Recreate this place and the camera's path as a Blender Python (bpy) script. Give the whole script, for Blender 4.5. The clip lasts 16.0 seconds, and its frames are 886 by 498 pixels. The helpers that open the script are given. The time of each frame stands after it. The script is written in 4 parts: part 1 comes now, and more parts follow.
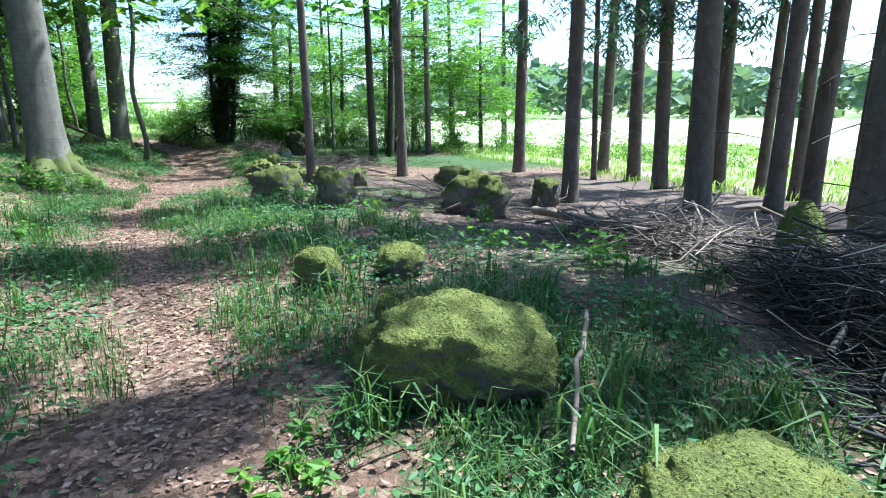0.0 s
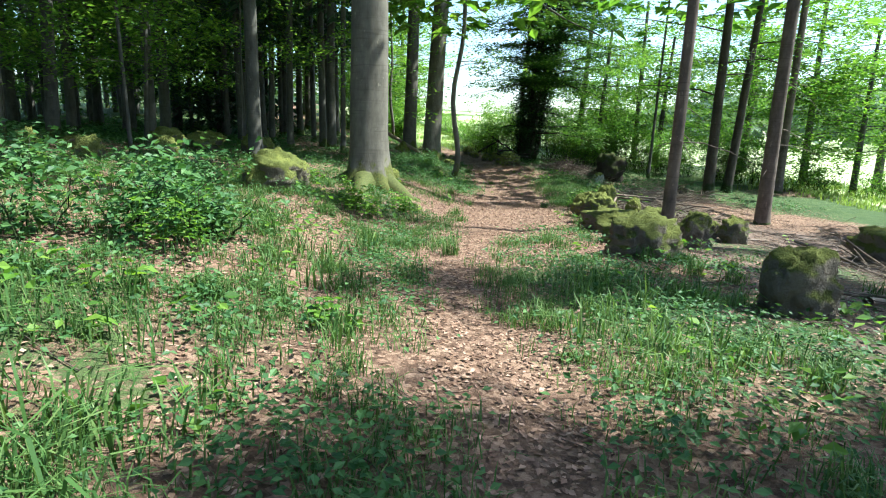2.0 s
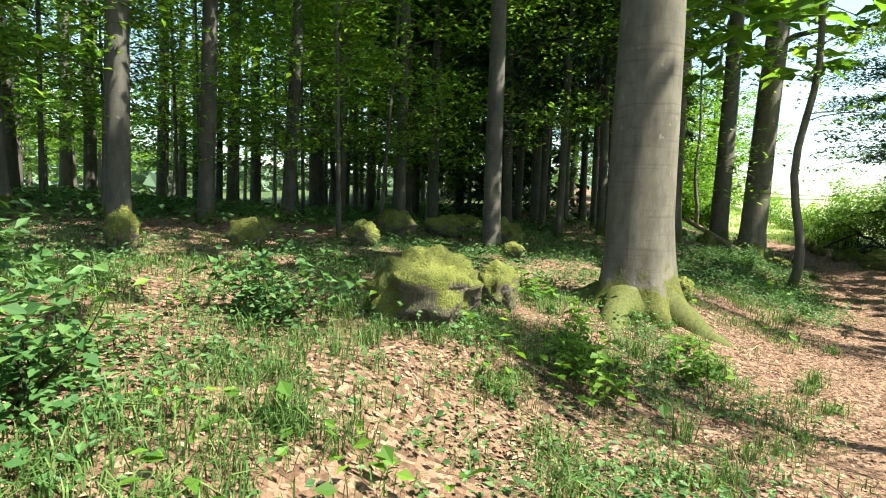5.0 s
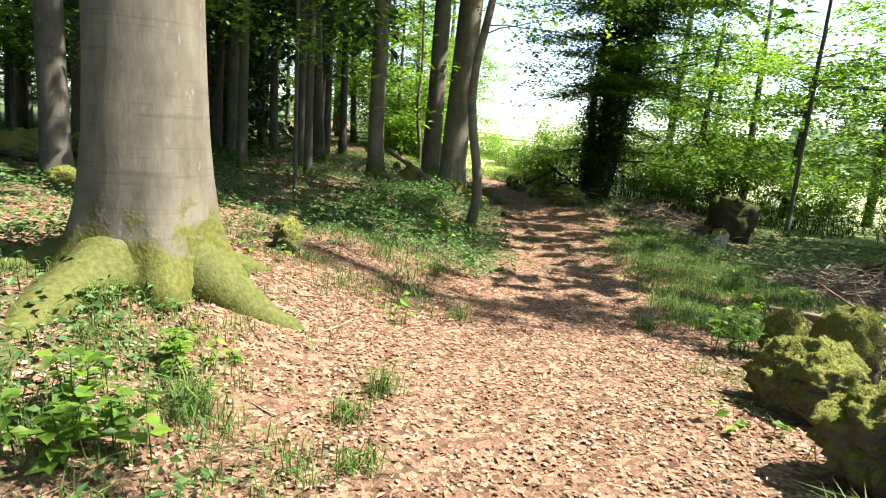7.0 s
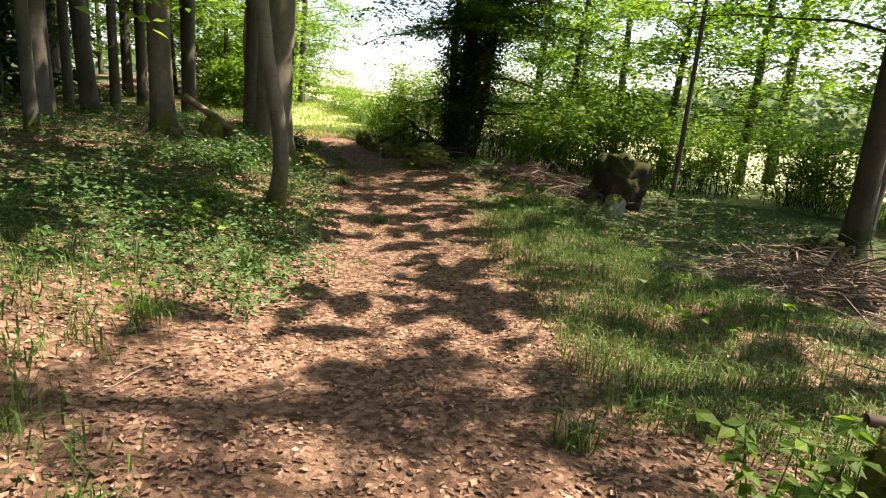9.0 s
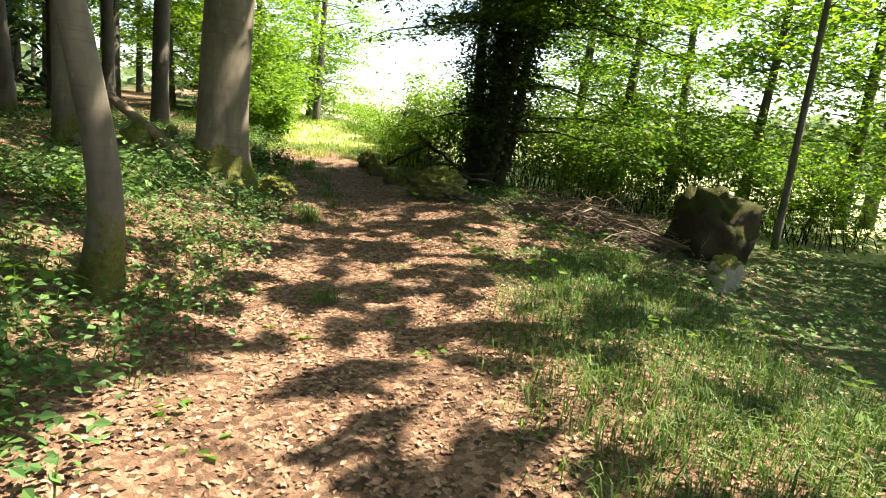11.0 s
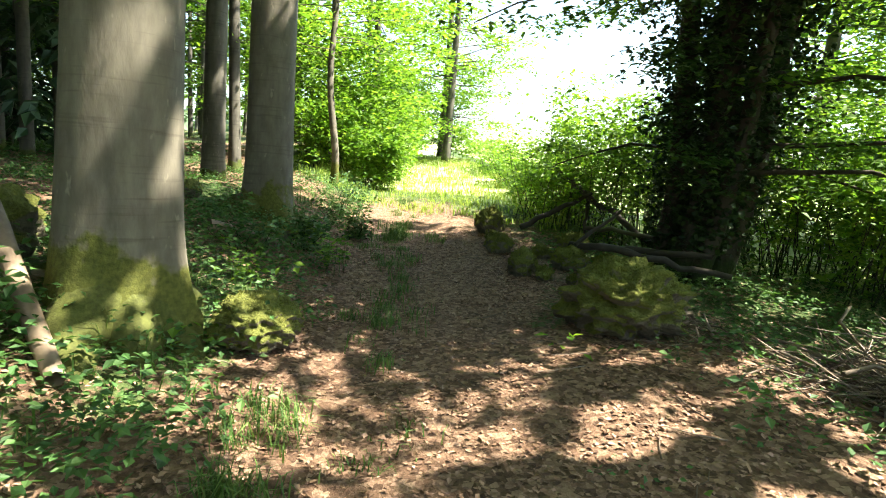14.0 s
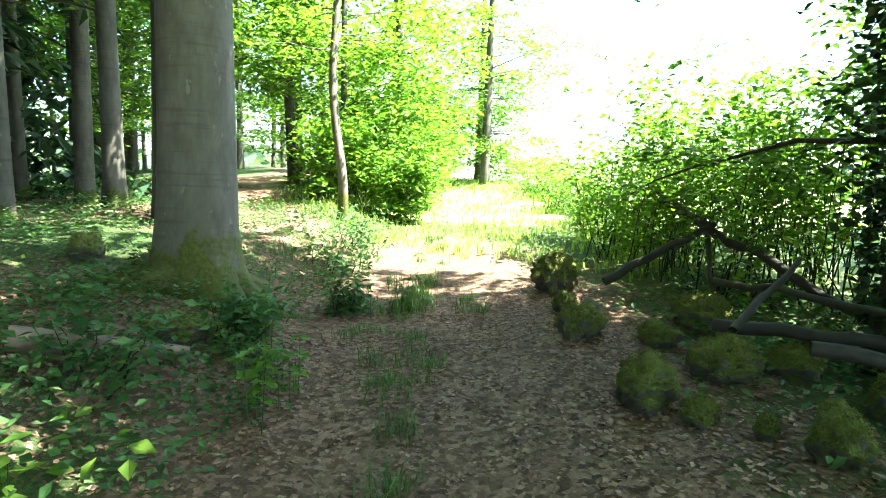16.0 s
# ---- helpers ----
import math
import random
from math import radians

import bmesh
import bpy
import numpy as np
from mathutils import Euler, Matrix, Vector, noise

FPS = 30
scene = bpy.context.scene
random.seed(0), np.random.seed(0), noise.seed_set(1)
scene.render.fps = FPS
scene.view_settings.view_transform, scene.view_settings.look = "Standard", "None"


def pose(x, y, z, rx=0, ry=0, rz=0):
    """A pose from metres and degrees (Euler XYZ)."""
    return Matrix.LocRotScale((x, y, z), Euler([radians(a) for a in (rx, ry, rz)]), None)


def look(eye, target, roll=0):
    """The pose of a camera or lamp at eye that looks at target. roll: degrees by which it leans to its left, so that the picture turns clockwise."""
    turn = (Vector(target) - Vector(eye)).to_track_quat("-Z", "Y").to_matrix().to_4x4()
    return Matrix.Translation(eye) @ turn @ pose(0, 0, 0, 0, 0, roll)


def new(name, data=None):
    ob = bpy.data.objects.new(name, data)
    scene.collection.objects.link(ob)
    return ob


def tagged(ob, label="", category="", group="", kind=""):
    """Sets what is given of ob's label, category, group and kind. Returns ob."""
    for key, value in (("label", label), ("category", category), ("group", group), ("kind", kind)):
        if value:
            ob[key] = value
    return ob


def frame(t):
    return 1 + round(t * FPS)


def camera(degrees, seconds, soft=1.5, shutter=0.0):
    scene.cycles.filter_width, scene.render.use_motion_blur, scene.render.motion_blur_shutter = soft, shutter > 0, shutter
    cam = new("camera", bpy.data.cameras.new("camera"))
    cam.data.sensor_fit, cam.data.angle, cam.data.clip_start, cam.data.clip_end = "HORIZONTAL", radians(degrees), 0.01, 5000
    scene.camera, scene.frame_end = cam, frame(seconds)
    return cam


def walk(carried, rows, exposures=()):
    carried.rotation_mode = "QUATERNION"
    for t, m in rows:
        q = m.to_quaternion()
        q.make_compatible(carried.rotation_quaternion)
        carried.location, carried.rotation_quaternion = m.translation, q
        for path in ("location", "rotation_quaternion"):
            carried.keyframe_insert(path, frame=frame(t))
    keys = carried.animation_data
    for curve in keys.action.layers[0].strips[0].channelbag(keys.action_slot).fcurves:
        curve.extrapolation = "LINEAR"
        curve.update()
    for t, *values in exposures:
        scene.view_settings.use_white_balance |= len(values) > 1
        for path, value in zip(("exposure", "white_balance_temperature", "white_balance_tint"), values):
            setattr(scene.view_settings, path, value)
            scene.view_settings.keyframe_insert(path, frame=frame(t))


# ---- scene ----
cam = camera(75.0, 16.0, 1.1)
PATH = [
    (0.0, pose(0.000, 0.000, 1.299, 76.33, 0.68, 0.20)),
    (0.5, pose(-0.659, 0.701, 1.352, 76.81, -2.38, 8.51)),
    (1.0, pose(-1.278, 1.491, 1.380, 77.93, -4.56, 16.87)),
    (1.5, pose(-1.780, 2.354, 1.348, 78.14, -2.81, 20.34)),
    (2.0, pose(-2.254, 3.184, 1.320, 77.65, -1.97, 26.87)),
    (2.5, pose(-2.744, 3.965, 1.332, 79.71, -0.98, 34.08)),
    (3.0, pose(-3.169, 4.655, 1.344, 80.75, 0.89, 39.46)),
    (3.5, pose(-3.621, 5.257, 1.367, 82.78, 0.17, 45.17)),
    (3.7, pose(-3.776, 5.485, 1.365, 83.66, -0.07, 47.34)),
    (5.8, pose(-4.864, 8.525, 1.151, 84.54, -2.38, 56.98)),
    (6.0, pose(-4.891, 8.833, 1.134, 83.70, -2.88, 53.31)),
    (6.5, pose(-4.904, 9.779, 1.105, 81.92, -3.93, 44.18)),
    (7.0, pose(-5.017, 10.701, 1.063, 79.88, -4.25, 32.93)),
    (7.5, pose(-5.312, 11.644, 0.991, 77.90, -2.56, 24.93)),
    (8.0, pose(-5.538, 12.482, 0.912, 75.77, -3.10, 22.65)),
    (8.5, pose(-5.722, 13.296, 0.873, 75.78, -3.62, 21.40)),
    (9.0, pose(-6.069, 14.051, 0.840, 77.04, -4.34, 19.98)),
    (9.2, pose(-6.203, 14.374, 0.825, 77.61, -4.42, 19.39)),
    (11.3, pose(-7.176, 17.989, 0.650, 80.06, -6.38, 24.98)),
    (11.5, pose(-7.266, 18.333, 0.646, 80.88, -6.74, 26.37)),
    (12.0, pose(-7.700, 19.219, 0.670, 80.73, -4.26, 29.11)),
    (12.5, pose(-8.148, 20.053, 0.694, 81.35, -2.33, 31.64)),
    (13.0, pose(-8.629, 20.839, 0.729, 81.27, -2.86, 33.21)),
    (13.5, pose(-9.031, 21.607, 0.789, 81.80, -4.25, 35.23)),
    (14.0, pose(-9.527, 22.330, 0.813, 81.78, -3.94, 37.07)),
    (14.5, pose(-10.000, 23.042, 0.811, 82.46, -3.73, 38.58)),
    (15.0, pose(-10.508, 23.669, 0.837, 82.82, -3.26, 39.85)),
    (15.5, pose(-10.918, 24.297, 0.847, 83.48, -2.10, 41.51)),
    (16.0, pose(-11.435, 24.891, 0.851, 83.90, -1.17, 40.90)),
]
walk(cam, PATH, [(0.0, 2.0, 5000, 0), (3.5, 1.72, 6400, -4), (6.5, 2.35, 6900, 6), (7.5, 1.95, 7200, 10), (9.0, 1.85, 7800, 18), (11.5, 2.45, 7900, 8), (14.0, 2.8, 7100, 4), (15.0, 3.4, 6700, 0), (16.0, 3.7, 6300, -2)])

# ---- world, sun and exposure ----
SUN_YAW, SUN_UP = -58.0, 57.0   # degrees: the sun stands to the right of the way, high
world = bpy.data.worlds.new("world")
scene.world = world
world.use_nodes = True
wn = world.node_tree.nodes
sky = wn.new("ShaderNodeTexSky")
sky.sky_type, sky.sun_disc = "NISHITA", False
sky.sun_elevation, sky.sun_rotation = radians(SUN_UP), radians(-SUN_YAW)
sky.air_density, sky.dust_density = 1.0, 1.2
wn["Background"].inputs["Strength"].default_value = 0.1
world.node_tree.links.new(sky.outputs[0], wn["Background"].inputs["Color"])
sun = new("sun", bpy.data.lights.new("sun", "SUN"))
sun.data.energy, sun.data.angle, sun.data.color = 5.0, radians(0.55), (1.0, 0.95, 0.86)
toward = Vector((-math.sin(radians(SUN_YAW)) * math.cos(radians(SUN_UP)), math.cos(radians(SUN_YAW)) * math.cos(radians(SUN_UP)), math.sin(radians(SUN_UP))))
sun.matrix_basis = look(toward * 60, (0, 0, 0))


# ---- materials ----
def nodes(name):
    m = bpy.data.materials.new(name)
    m.use_nodes = True
    t = m.node_tree
    return m, t, t.nodes["Principled BSDF"], t.nodes["Material Output"]


def ramp(t, src, stops):
    r = t.nodes.new("ShaderNodeValToRGB")
    r.color_ramp.elements[0].position, r.color_ramp.elements[0].color = stops[0][0], (*stops[0][1], 1)
    r.color_ramp.elements[1].position, r.color_ramp.elements[1].color = stops[-1][0], (*stops[-1][1], 1)
    for p, c in stops[1:-1]:
        r.color_ramp.elements.new(p).color = (*c, 1)
    t.links.new(src, r.inputs[0])
    return r.outputs[0]


def noise_tex(t, vec, scale, detail=4.0, rough=0.6):
    n = t.nodes.new("ShaderNodeTexNoise")
    n.inputs["Scale"].default_value, n.inputs["Detail"].default_value, n.inputs["Roughness"].default_value = scale, detail, rough
    t.links.new(vec, n.inputs["Vector"])
    return n.outputs[0]


def where(t, stretch=(1, 1, 1)):
    g = t.nodes.new("ShaderNodeNewGeometry")
    p = t.nodes.new("ShaderNodeMapping")
    p.inputs["Scale"].default_value = stretch
    t.links.new(g.outputs["Position"], p.inputs["Vector"])
    return p.outputs[0]


def blend(t, fac, a, b, kind="MIX"):
    m = t.nodes.new("ShaderNodeMix")
    m.data_type, m.blend_type = "RGBA", kind
    for v, k in ((fac, 0), (a, 6), (b, 7)):
        if isinstance(v, (int, float)):
            m.inputs[k].default_value = v
        elif isinstance(v, tuple):
            m.inputs[k].default_value = (*v, 1)
        else:
            t.links.new(v, m.inputs[k])
    return m.outputs[2]


def bump(t, bsdf, height, strength, distance):
    b = t.nodes.new("ShaderNodeBump")
    b.inputs["Strength"].default_value, b.inputs["Distance"].default_value = strength, distance
    t.links.new(height, b.inputs["Height"])
    t.links.new(b.outputs[0], bsdf.inputs["Normal"])


def maths(t, op, a, b=0.0):
    m = t.nodes.new("ShaderNodeMath")
    m.operation = op
    for v, k in ((a, 0), (b, 1)):
        if isinstance(v, (int, float)):
            m.inputs[k].default_value = v
        else:
            t.links.new(v, m.inputs[k])
    return m.outputs[0]


def leaf_material(name, dark, mid, light, through_light=0.45, gloss=0.35, patch=0.5):
    """Green leaf: each leaf has its own shade, groups of leaves drift in hue, and light shines through."""
    m, t, bsdf, out = nodes(name)
    g = t.nodes.new("ShaderNodeNewGeometry")
    big = noise_tex(t, where(t), patch, 2.0)
    mix = maths(t, "ADD", maths(t, "MULTIPLY", g.outputs["Random Per Island"], 0.6), maths(t, "MULTIPLY", big, 0.5))
    col = ramp(t, mix, [(0.12, dark), (0.55, mid), (0.95, light)])
    t.links.new(col, bsdf.inputs["Base Color"])
    bsdf.inputs["Roughness"].default_value, bsdf.inputs["Specular IOR Level"].default_value = 0.55, gloss
    tr = t.nodes.new("ShaderNodeBsdfTranslucent")
    t.links.new(blend(t, 1.0, col, (1.0, 1.0, 0.55), "MULTIPLY"), tr.inputs["Color"])
    mx = t.nodes.new("ShaderNodeMixShader")
    mx.inputs[0].default_value = through_light
    t.links.new(bsdf.outputs[0], mx.inputs[1])
    t.links.new(tr.outputs[0], mx.inputs[2])
    t.links.new(mx.outputs[0], out.inputs["Surface"])
    return m


def bark_material(name, dark, light, moss, stretch, band, grain=0.006):
    """Bark: upright grain, blotches, and moss that climbs from the root in a ragged line."""
    m, t, bsdf, _ = nodes(name)
    v = where(t, stretch)
    fine, blot = noise_tex(t, v, 9.0, 6.0, 0.65), noise_tex(t, where(t), 2.2, 3.0)
    col = ramp(t, maths(t, "ADD", maths(t, "MULTIPLY", fine, 0.6), maths(t, "MULTIPLY", blot, 0.4)), [(0.3, dark), (0.7, light)])
    spots = noise_tex(t, where(t, (1, 1, 0.5)), 14.0, 2.0)
    col = blend(t, ramp(t, spots, [(0.66, (0, 0, 0)), (0.72, (0.5, 0.5, 0.5))]), col, tuple(min(1, c * 1.5) for c in light))
    rings = noise_tex(t, where(t, (0.9, 0.9, 16)), 1.8, 3.0)   # faint level scars
    col = blend(t, ramp(t, rings, [(0.56, (0, 0, 0)), (0.68, (0.45, 0.45, 0.45))]), col, dark)
    tc = t.nodes.new("ShaderNodeTexCoord")
    sep = t.nodes.new("ShaderNodeSeparateXYZ")
    t.links.new(tc.outputs["Object"], sep.inputs[0])
    climb = maths(t, "ADD", maths(t, "MULTIPLY", sep.outputs[2], -1.0 / band), maths(t, "MULTIPLY", noise_tex(t, where(t), 3.0, 4.0), 2.2))
    mask = ramp(t, climb, [(0.35, (0, 0, 0)), (0.55, (1, 1, 1))])
    mcol = ramp(t, noise_tex(t, where(t), 30.0, 4.0), [(0.3, tuple(c * 0.45 for c in moss)), (0.7, moss)])
    t.links.new(blend(t, mask, col, mcol), bsdf.inputs["Base Color"])
    bsdf.inputs["Roughness"].default_value = 0.82
    bsdf.inputs["Specular IOR Level"].default_value = 0.25
    bump(t, bsdf, maths(t, "ADD", fine, maths(t, "MULTIPLY", blend(t, mask, (0, 0, 0), noise_tex(t, where(t), 45.0, 3.0)), 1.2)), 0.8, grain)
    return m


def rock_material(name, stone, moss, amount):
    """Weathered stone with a moss pelt on the faces that look up."""
    m, t, bsdf, _ = nodes(name)
    g = t.nodes.new("ShaderNodeNewGeometry")
    sep = t.nodes.new("ShaderNodeSeparateXYZ")
    t.links.new(g.outputs["Normal"], sep.inputs[0])
    big, fine = noise_tex(t, where(t), 3.5, 5.0), noise_tex(t, where(t), 26.0, 5.0)
    col = ramp(t, maths(t, "ADD", maths(t, "MULTIPLY", big, 0.6), maths(t, "MULTIPLY", fine, 0.4)), [(0.3, tuple(c * 0.4 for c in stone)), (0.7, stone)])
    cover = maths(t, "ADD", maths(t, "MULTIPLY", sep.outputs[2], 0.55), maths(t, "MULTIPLY", big, 1.1))
    mask = ramp(t, cover, [(1.0 - amount, (0, 0, 0)), (1.14 - amount, (1, 1, 1))])
    tuft = noise_tex(t, where(t), 60.0, 4.0, 0.7)
    mcol = ramp(t, maths(t, "ADD", maths(t, "MULTIPLY", tuft, 0.55), maths(t, "MULTIPLY", noise_tex(t, where(t), 5.0, 2.0), 0.45)),
                [(0.3, tuple(c * 0.35 for c in moss)), (0.52, moss), (0.72, (moss[0] * 1.5, moss[1] * 1.35, moss[2] * 1.2))])
    t.links.new(blend(t, mask, col, mcol), bsdf.inputs["Base Color"])
    bsdf.inputs["Roughness"].default_value, bsdf.inputs["Specular IOR Level"].default_value = 0.95, 0.15
    bump(t, bsdf, maths(t, "ADD", maths(t, "MULTIPLY", tuft, 1.0), fine), 1.0, 0.03)
    return m


def dry_material(name, stops, per_piece=0.7, gloss=0.3, scale=12.0):
    """Dead leaves, sticks and twigs: each piece its own brown."""
    m, t, bsdf, _ = nodes(name)
    g = t.nodes.new("ShaderNodeNewGeometry")
    n = noise_tex(t, where(t), scale, 3.0)
    f = maths(t, "ADD", maths(t, "MULTIPLY", g.outputs["Random Per Island"], per_piece), maths(t, "MULTIPLY", n, 1.0 - per_piece))
    t.links.new(ramp(t, f, stops), bsdf.inputs["Base Color"])
    bsdf.inputs["Roughness"].default_value, bsdf.inputs["Specular IOR Level"].default_value = 0.75, gloss
    bump(t, bsdf, n, 0.4, 0.01)
    return m


def ground_material():
    """Forest floor: reddish leaf mould, needle litter, moss and turf, and meadow grass beyond the trees."""
    m, t, bsdf, _ = nodes("forest_floor")
    v = where(t)
    cell = t.nodes.new("ShaderNodeTexVoronoi")
    cell.inputs["Scale"].default_value = 26.0
    t.links.new(v, cell.inputs["Vector"])
    fine, mid, big = noise_tex(t, v, 40.0, 5.0, 0.7), noise_tex(t, v, 4.0, 5.0), noise_tex(t, v, 0.7, 3.0)
    leaf = maths(t, "ADD", maths(t, "MULTIPLY", cell.outputs["Color"], 0.55), maths(t, "MULTIPLY", fine, 0.45))
    mould = ramp(t, leaf, [(0.2, (0.04, 0.022, 0.014)), (0.5, (0.17, 0.1, 0.066)), (0.8, (0.36, 0.235, 0.165))])
    needle = ramp(t, maths(t, "ADD", maths(t, "MULTIPLY", fine, 0.6), maths(t, "MULTIPLY", mid, 0.4)), [(0.3, (0.045, 0.03, 0.022)), (0.7, (0.22, 0.15, 0.115))])
    turf = ramp(t, maths(t, "ADD", maths(t, "MULTIPLY", fine, 0.5), maths(t, "MULTIPLY", mid, 0.5)), [(0.3, (0.02, 0.04, 0.012)), (0.5, (0.05, 0.08, 0.025)), (0.75, (0.12, 0.14, 0.05))])
    # pale grass tones hold the washed-out glare of full sun
    mead = ramp(t, maths(t, "ADD", maths(t, "MULTIPLY", mid, 0.5), maths(t, "MULTIPLY", big, 0.5)), [(0.3, (0.3, 0.37, 0.15)), (0.7, (0.5, 0.52, 0.28))])

    def mask(name, spread):
        a = t.nodes.new("ShaderNodeAttribute")
        a.attribute_name = name
        return ramp(t, maths(t, "ADD", a.outputs["Fac"], maths(t, "MULTIPLY", maths(t, "SUBTRACT", maths(t, "ADD", maths(t, "MULTIPLY", mid, 0.55), maths(t, "MULTIPLY", fine, 0.45)), 0.5), spread * 1.5)), [(0.4, (0, 0, 0)), (0.6, (1, 1, 1))])
    col = blend(t, mask("needles", 0.9), mould, needle)
    col = blend(t, mask("turf", 1.6), col, turf)
    col = blend(t, mask("meadow", 0.5), col, mead)
    t.links.new(col, bsdf.inputs["Base Color"])
    bsdf.inputs["Roughness"].default_value, bsdf.inputs["Specular IOR Level"].default_value = 0.9, 0.2
    bump(t, bsdf, maths(t, "ADD", leaf, fine), 0.9, 0.025)
    return m


BEECH_LEAF = leaf_material("beech_leaf", (0.025, 0.075, 0.012), (0.075, 0.165, 0.025), (0.19, 0.3, 0.05), 0.55)
# brighter beech leaf, for young leaves and for sunlight put into the foliage colour
SUNNY_LEAF = leaf_material("young_sunlit_leaf", (0.055, 0.13, 0.02), (0.13, 0.26, 0.035), (0.26, 0.39, 0.06), 0.6)
IVY_LEAF = leaf_material("ivy_leaf", (0.008, 0.022, 0.007), (0.02, 0.045, 0.012), (0.045, 0.085, 0.02), 0.25, 0.4)
# darker copy of the beech leaf, crown shade put into its colour
SHADE_TONED_LEAF = leaf_material("shade_toned_leaf", (0.015, 0.045, 0.01), (0.035, 0.09, 0.018), (0.08, 0.15, 0.03), 0.35, 0.4)
HEDGE_LEAF = leaf_material("hedge_leaf", (0.04, 0.105, 0.015), (0.1, 0.22, 0.03), (0.21, 0.34, 0.05), 0.6)
SPRUCE_LEAF = leaf_material("spruce_needles", (0.012, 0.035, 0.018), (0.03, 0.07, 0.035), (0.07, 0.12, 0.06), 0.25)
# paled blades: the glare of full sun is put into their colour
MEADOW_BLADE = leaf_material("sunlit_meadow_blade", (0.14, 0.24, 0.04), (0.26, 0.36, 0.08), (0.42, 0.48, 0.16), 0.5)
HERB_LEAF = leaf_material("herb_leaf", (0.025, 0.07, 0.02), (0.06, 0.14, 0.04), (0.13, 0.23, 0.07), 0.4)
GRASS_BLADE = leaf_material("grass_blade", (0.03, 0.075, 0.018), (0.075, 0.15, 0.035), (0.2, 0.27, 0.09), 0.4)
# pale greyish green: distance haze is put into this leaf colour
FAR_LEAF = leaf_material("hazed_foliage", (0.09, 0.14, 0.09), (0.14, 0.2, 0.13), (0.2, 0.27, 0.18), 0.35, 0.1, 0.04)
MOSS_TUFT = leaf_material("moss_tuft", (0.055, 0.066, 0.016), (0.15, 0.165, 0.042), (0.29, 0.305, 0.095), 0.45, 0.1, 3.0)
BEECH_BARK = bark_material("beech_bark", (0.06, 0.053, 0.043), (0.17, 0.152, 0.122), (0.11, 0.118, 0.026), (1, 1, 0.35), 0.6)
MOSS_ROOT = bark_material("mossy_root", (0.06, 0.05, 0.04), (0.15, 0.13, 0.1), (0.09, 0.1, 0.024), (1, 1, 1), 0.7)
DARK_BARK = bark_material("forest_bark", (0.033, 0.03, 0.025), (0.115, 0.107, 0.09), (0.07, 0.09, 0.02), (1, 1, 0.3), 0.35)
SPRUCE_BARK = bark_material("spruce_bark", (0.05, 0.038, 0.031), (0.17, 0.13, 0.108), (0.07, 0.085, 0.025), (1.2, 1.2, 0.5), 0.12, 0.012)
IVY_BARK = bark_material("ivied_bark", (0.02, 0.016, 0.012), (0.08, 0.065, 0.05), (0.03, 0.045, 0.012), (1, 1, 0.3), 0.6, 0.02)
MOSS_ROCK = rock_material("mossy_rock", (0.21, 0.185, 0.14), (0.15, 0.163, 0.043), 0.55)
BARE_ROCK = rock_material("weathered_rock", (0.24, 0.2, 0.16), (0.11, 0.12, 0.03), 0.38)
PALE_ROCK = rock_material("pale_stone", (0.55, 0.51, 0.43), (0.15, 0.16, 0.04), 0.3)
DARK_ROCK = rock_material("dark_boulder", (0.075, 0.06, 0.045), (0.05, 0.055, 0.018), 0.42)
LITTER = dry_material("dead_beech_leaves", [(0.1, (0.05, 0.027, 0.017)), (0.5, (0.2, 0.112, 0.072)), (0.8, (0.33, 0.205, 0.145)), (0.97, (0.45, 0.32, 0.24))])
STICK = dry_material("dead_wood", [(0.1, (0.05, 0.035, 0.026)), (0.55, (0.15, 0.108, 0.082)), (0.92, (0.36, 0.29, 0.235))], 0.6)
BLACK_WOOD = dry_material("blackish_wood", [(0.2, (0.012, 0.01, 0.008)), (0.8, (0.055, 0.045, 0.036))], 0.4)
LOG_WOOD = dry_material("peeled_log", [(0.2, (0.09, 0.062, 0.045)), (0.8, (0.29, 0.215, 0.155))], 0.1, 0.3, 8.0)
FLOOR = ground_material()


# ---- mesh helpers ----
rng = np.random.default_rng(7)


def fast_mesh(name, verts, faces, material, flat=False):
    """A mesh from numpy arrays; faces all have the same number of corners."""
    verts, faces = np.asarray(verts, np.float32), np.asarray(faces, np.int32)
    me = bpy.data.meshes.new(name)
    k = faces.shape[1]
    me.vertices.add(len(verts))
    me.vertices.foreach_set("co", verts.ravel())
    me.loops.add(faces.size)
    me.loops.foreach_set("vertex_index", faces.ravel())
    me.polygons.add(len(faces))
    me.polygons.foreach_set("loop_start", np.arange(0, faces.size, k, dtype=np.int32))
    me.polygons.foreach_set("use_smooth", np.full(len(faces), not flat))
    me.materials.append(material)
    me.update(calc_edges=True)
    me.validate()
    return me


def part(name, me, parent, label=""):
    ob = new(name, me)
    ob.parent = parent
    return tagged(ob, label)


def stand(name, x, y, sink=0.0, turn=0.0, size=1.0):
    """An Empty at the foot of a thing."""
    ob = new(name)
    ob.matrix_basis = pose(x, y, float(rise(x, y)) - sink, 0, 0, turn) @ Matrix.Scale(size, 4)
    return ob


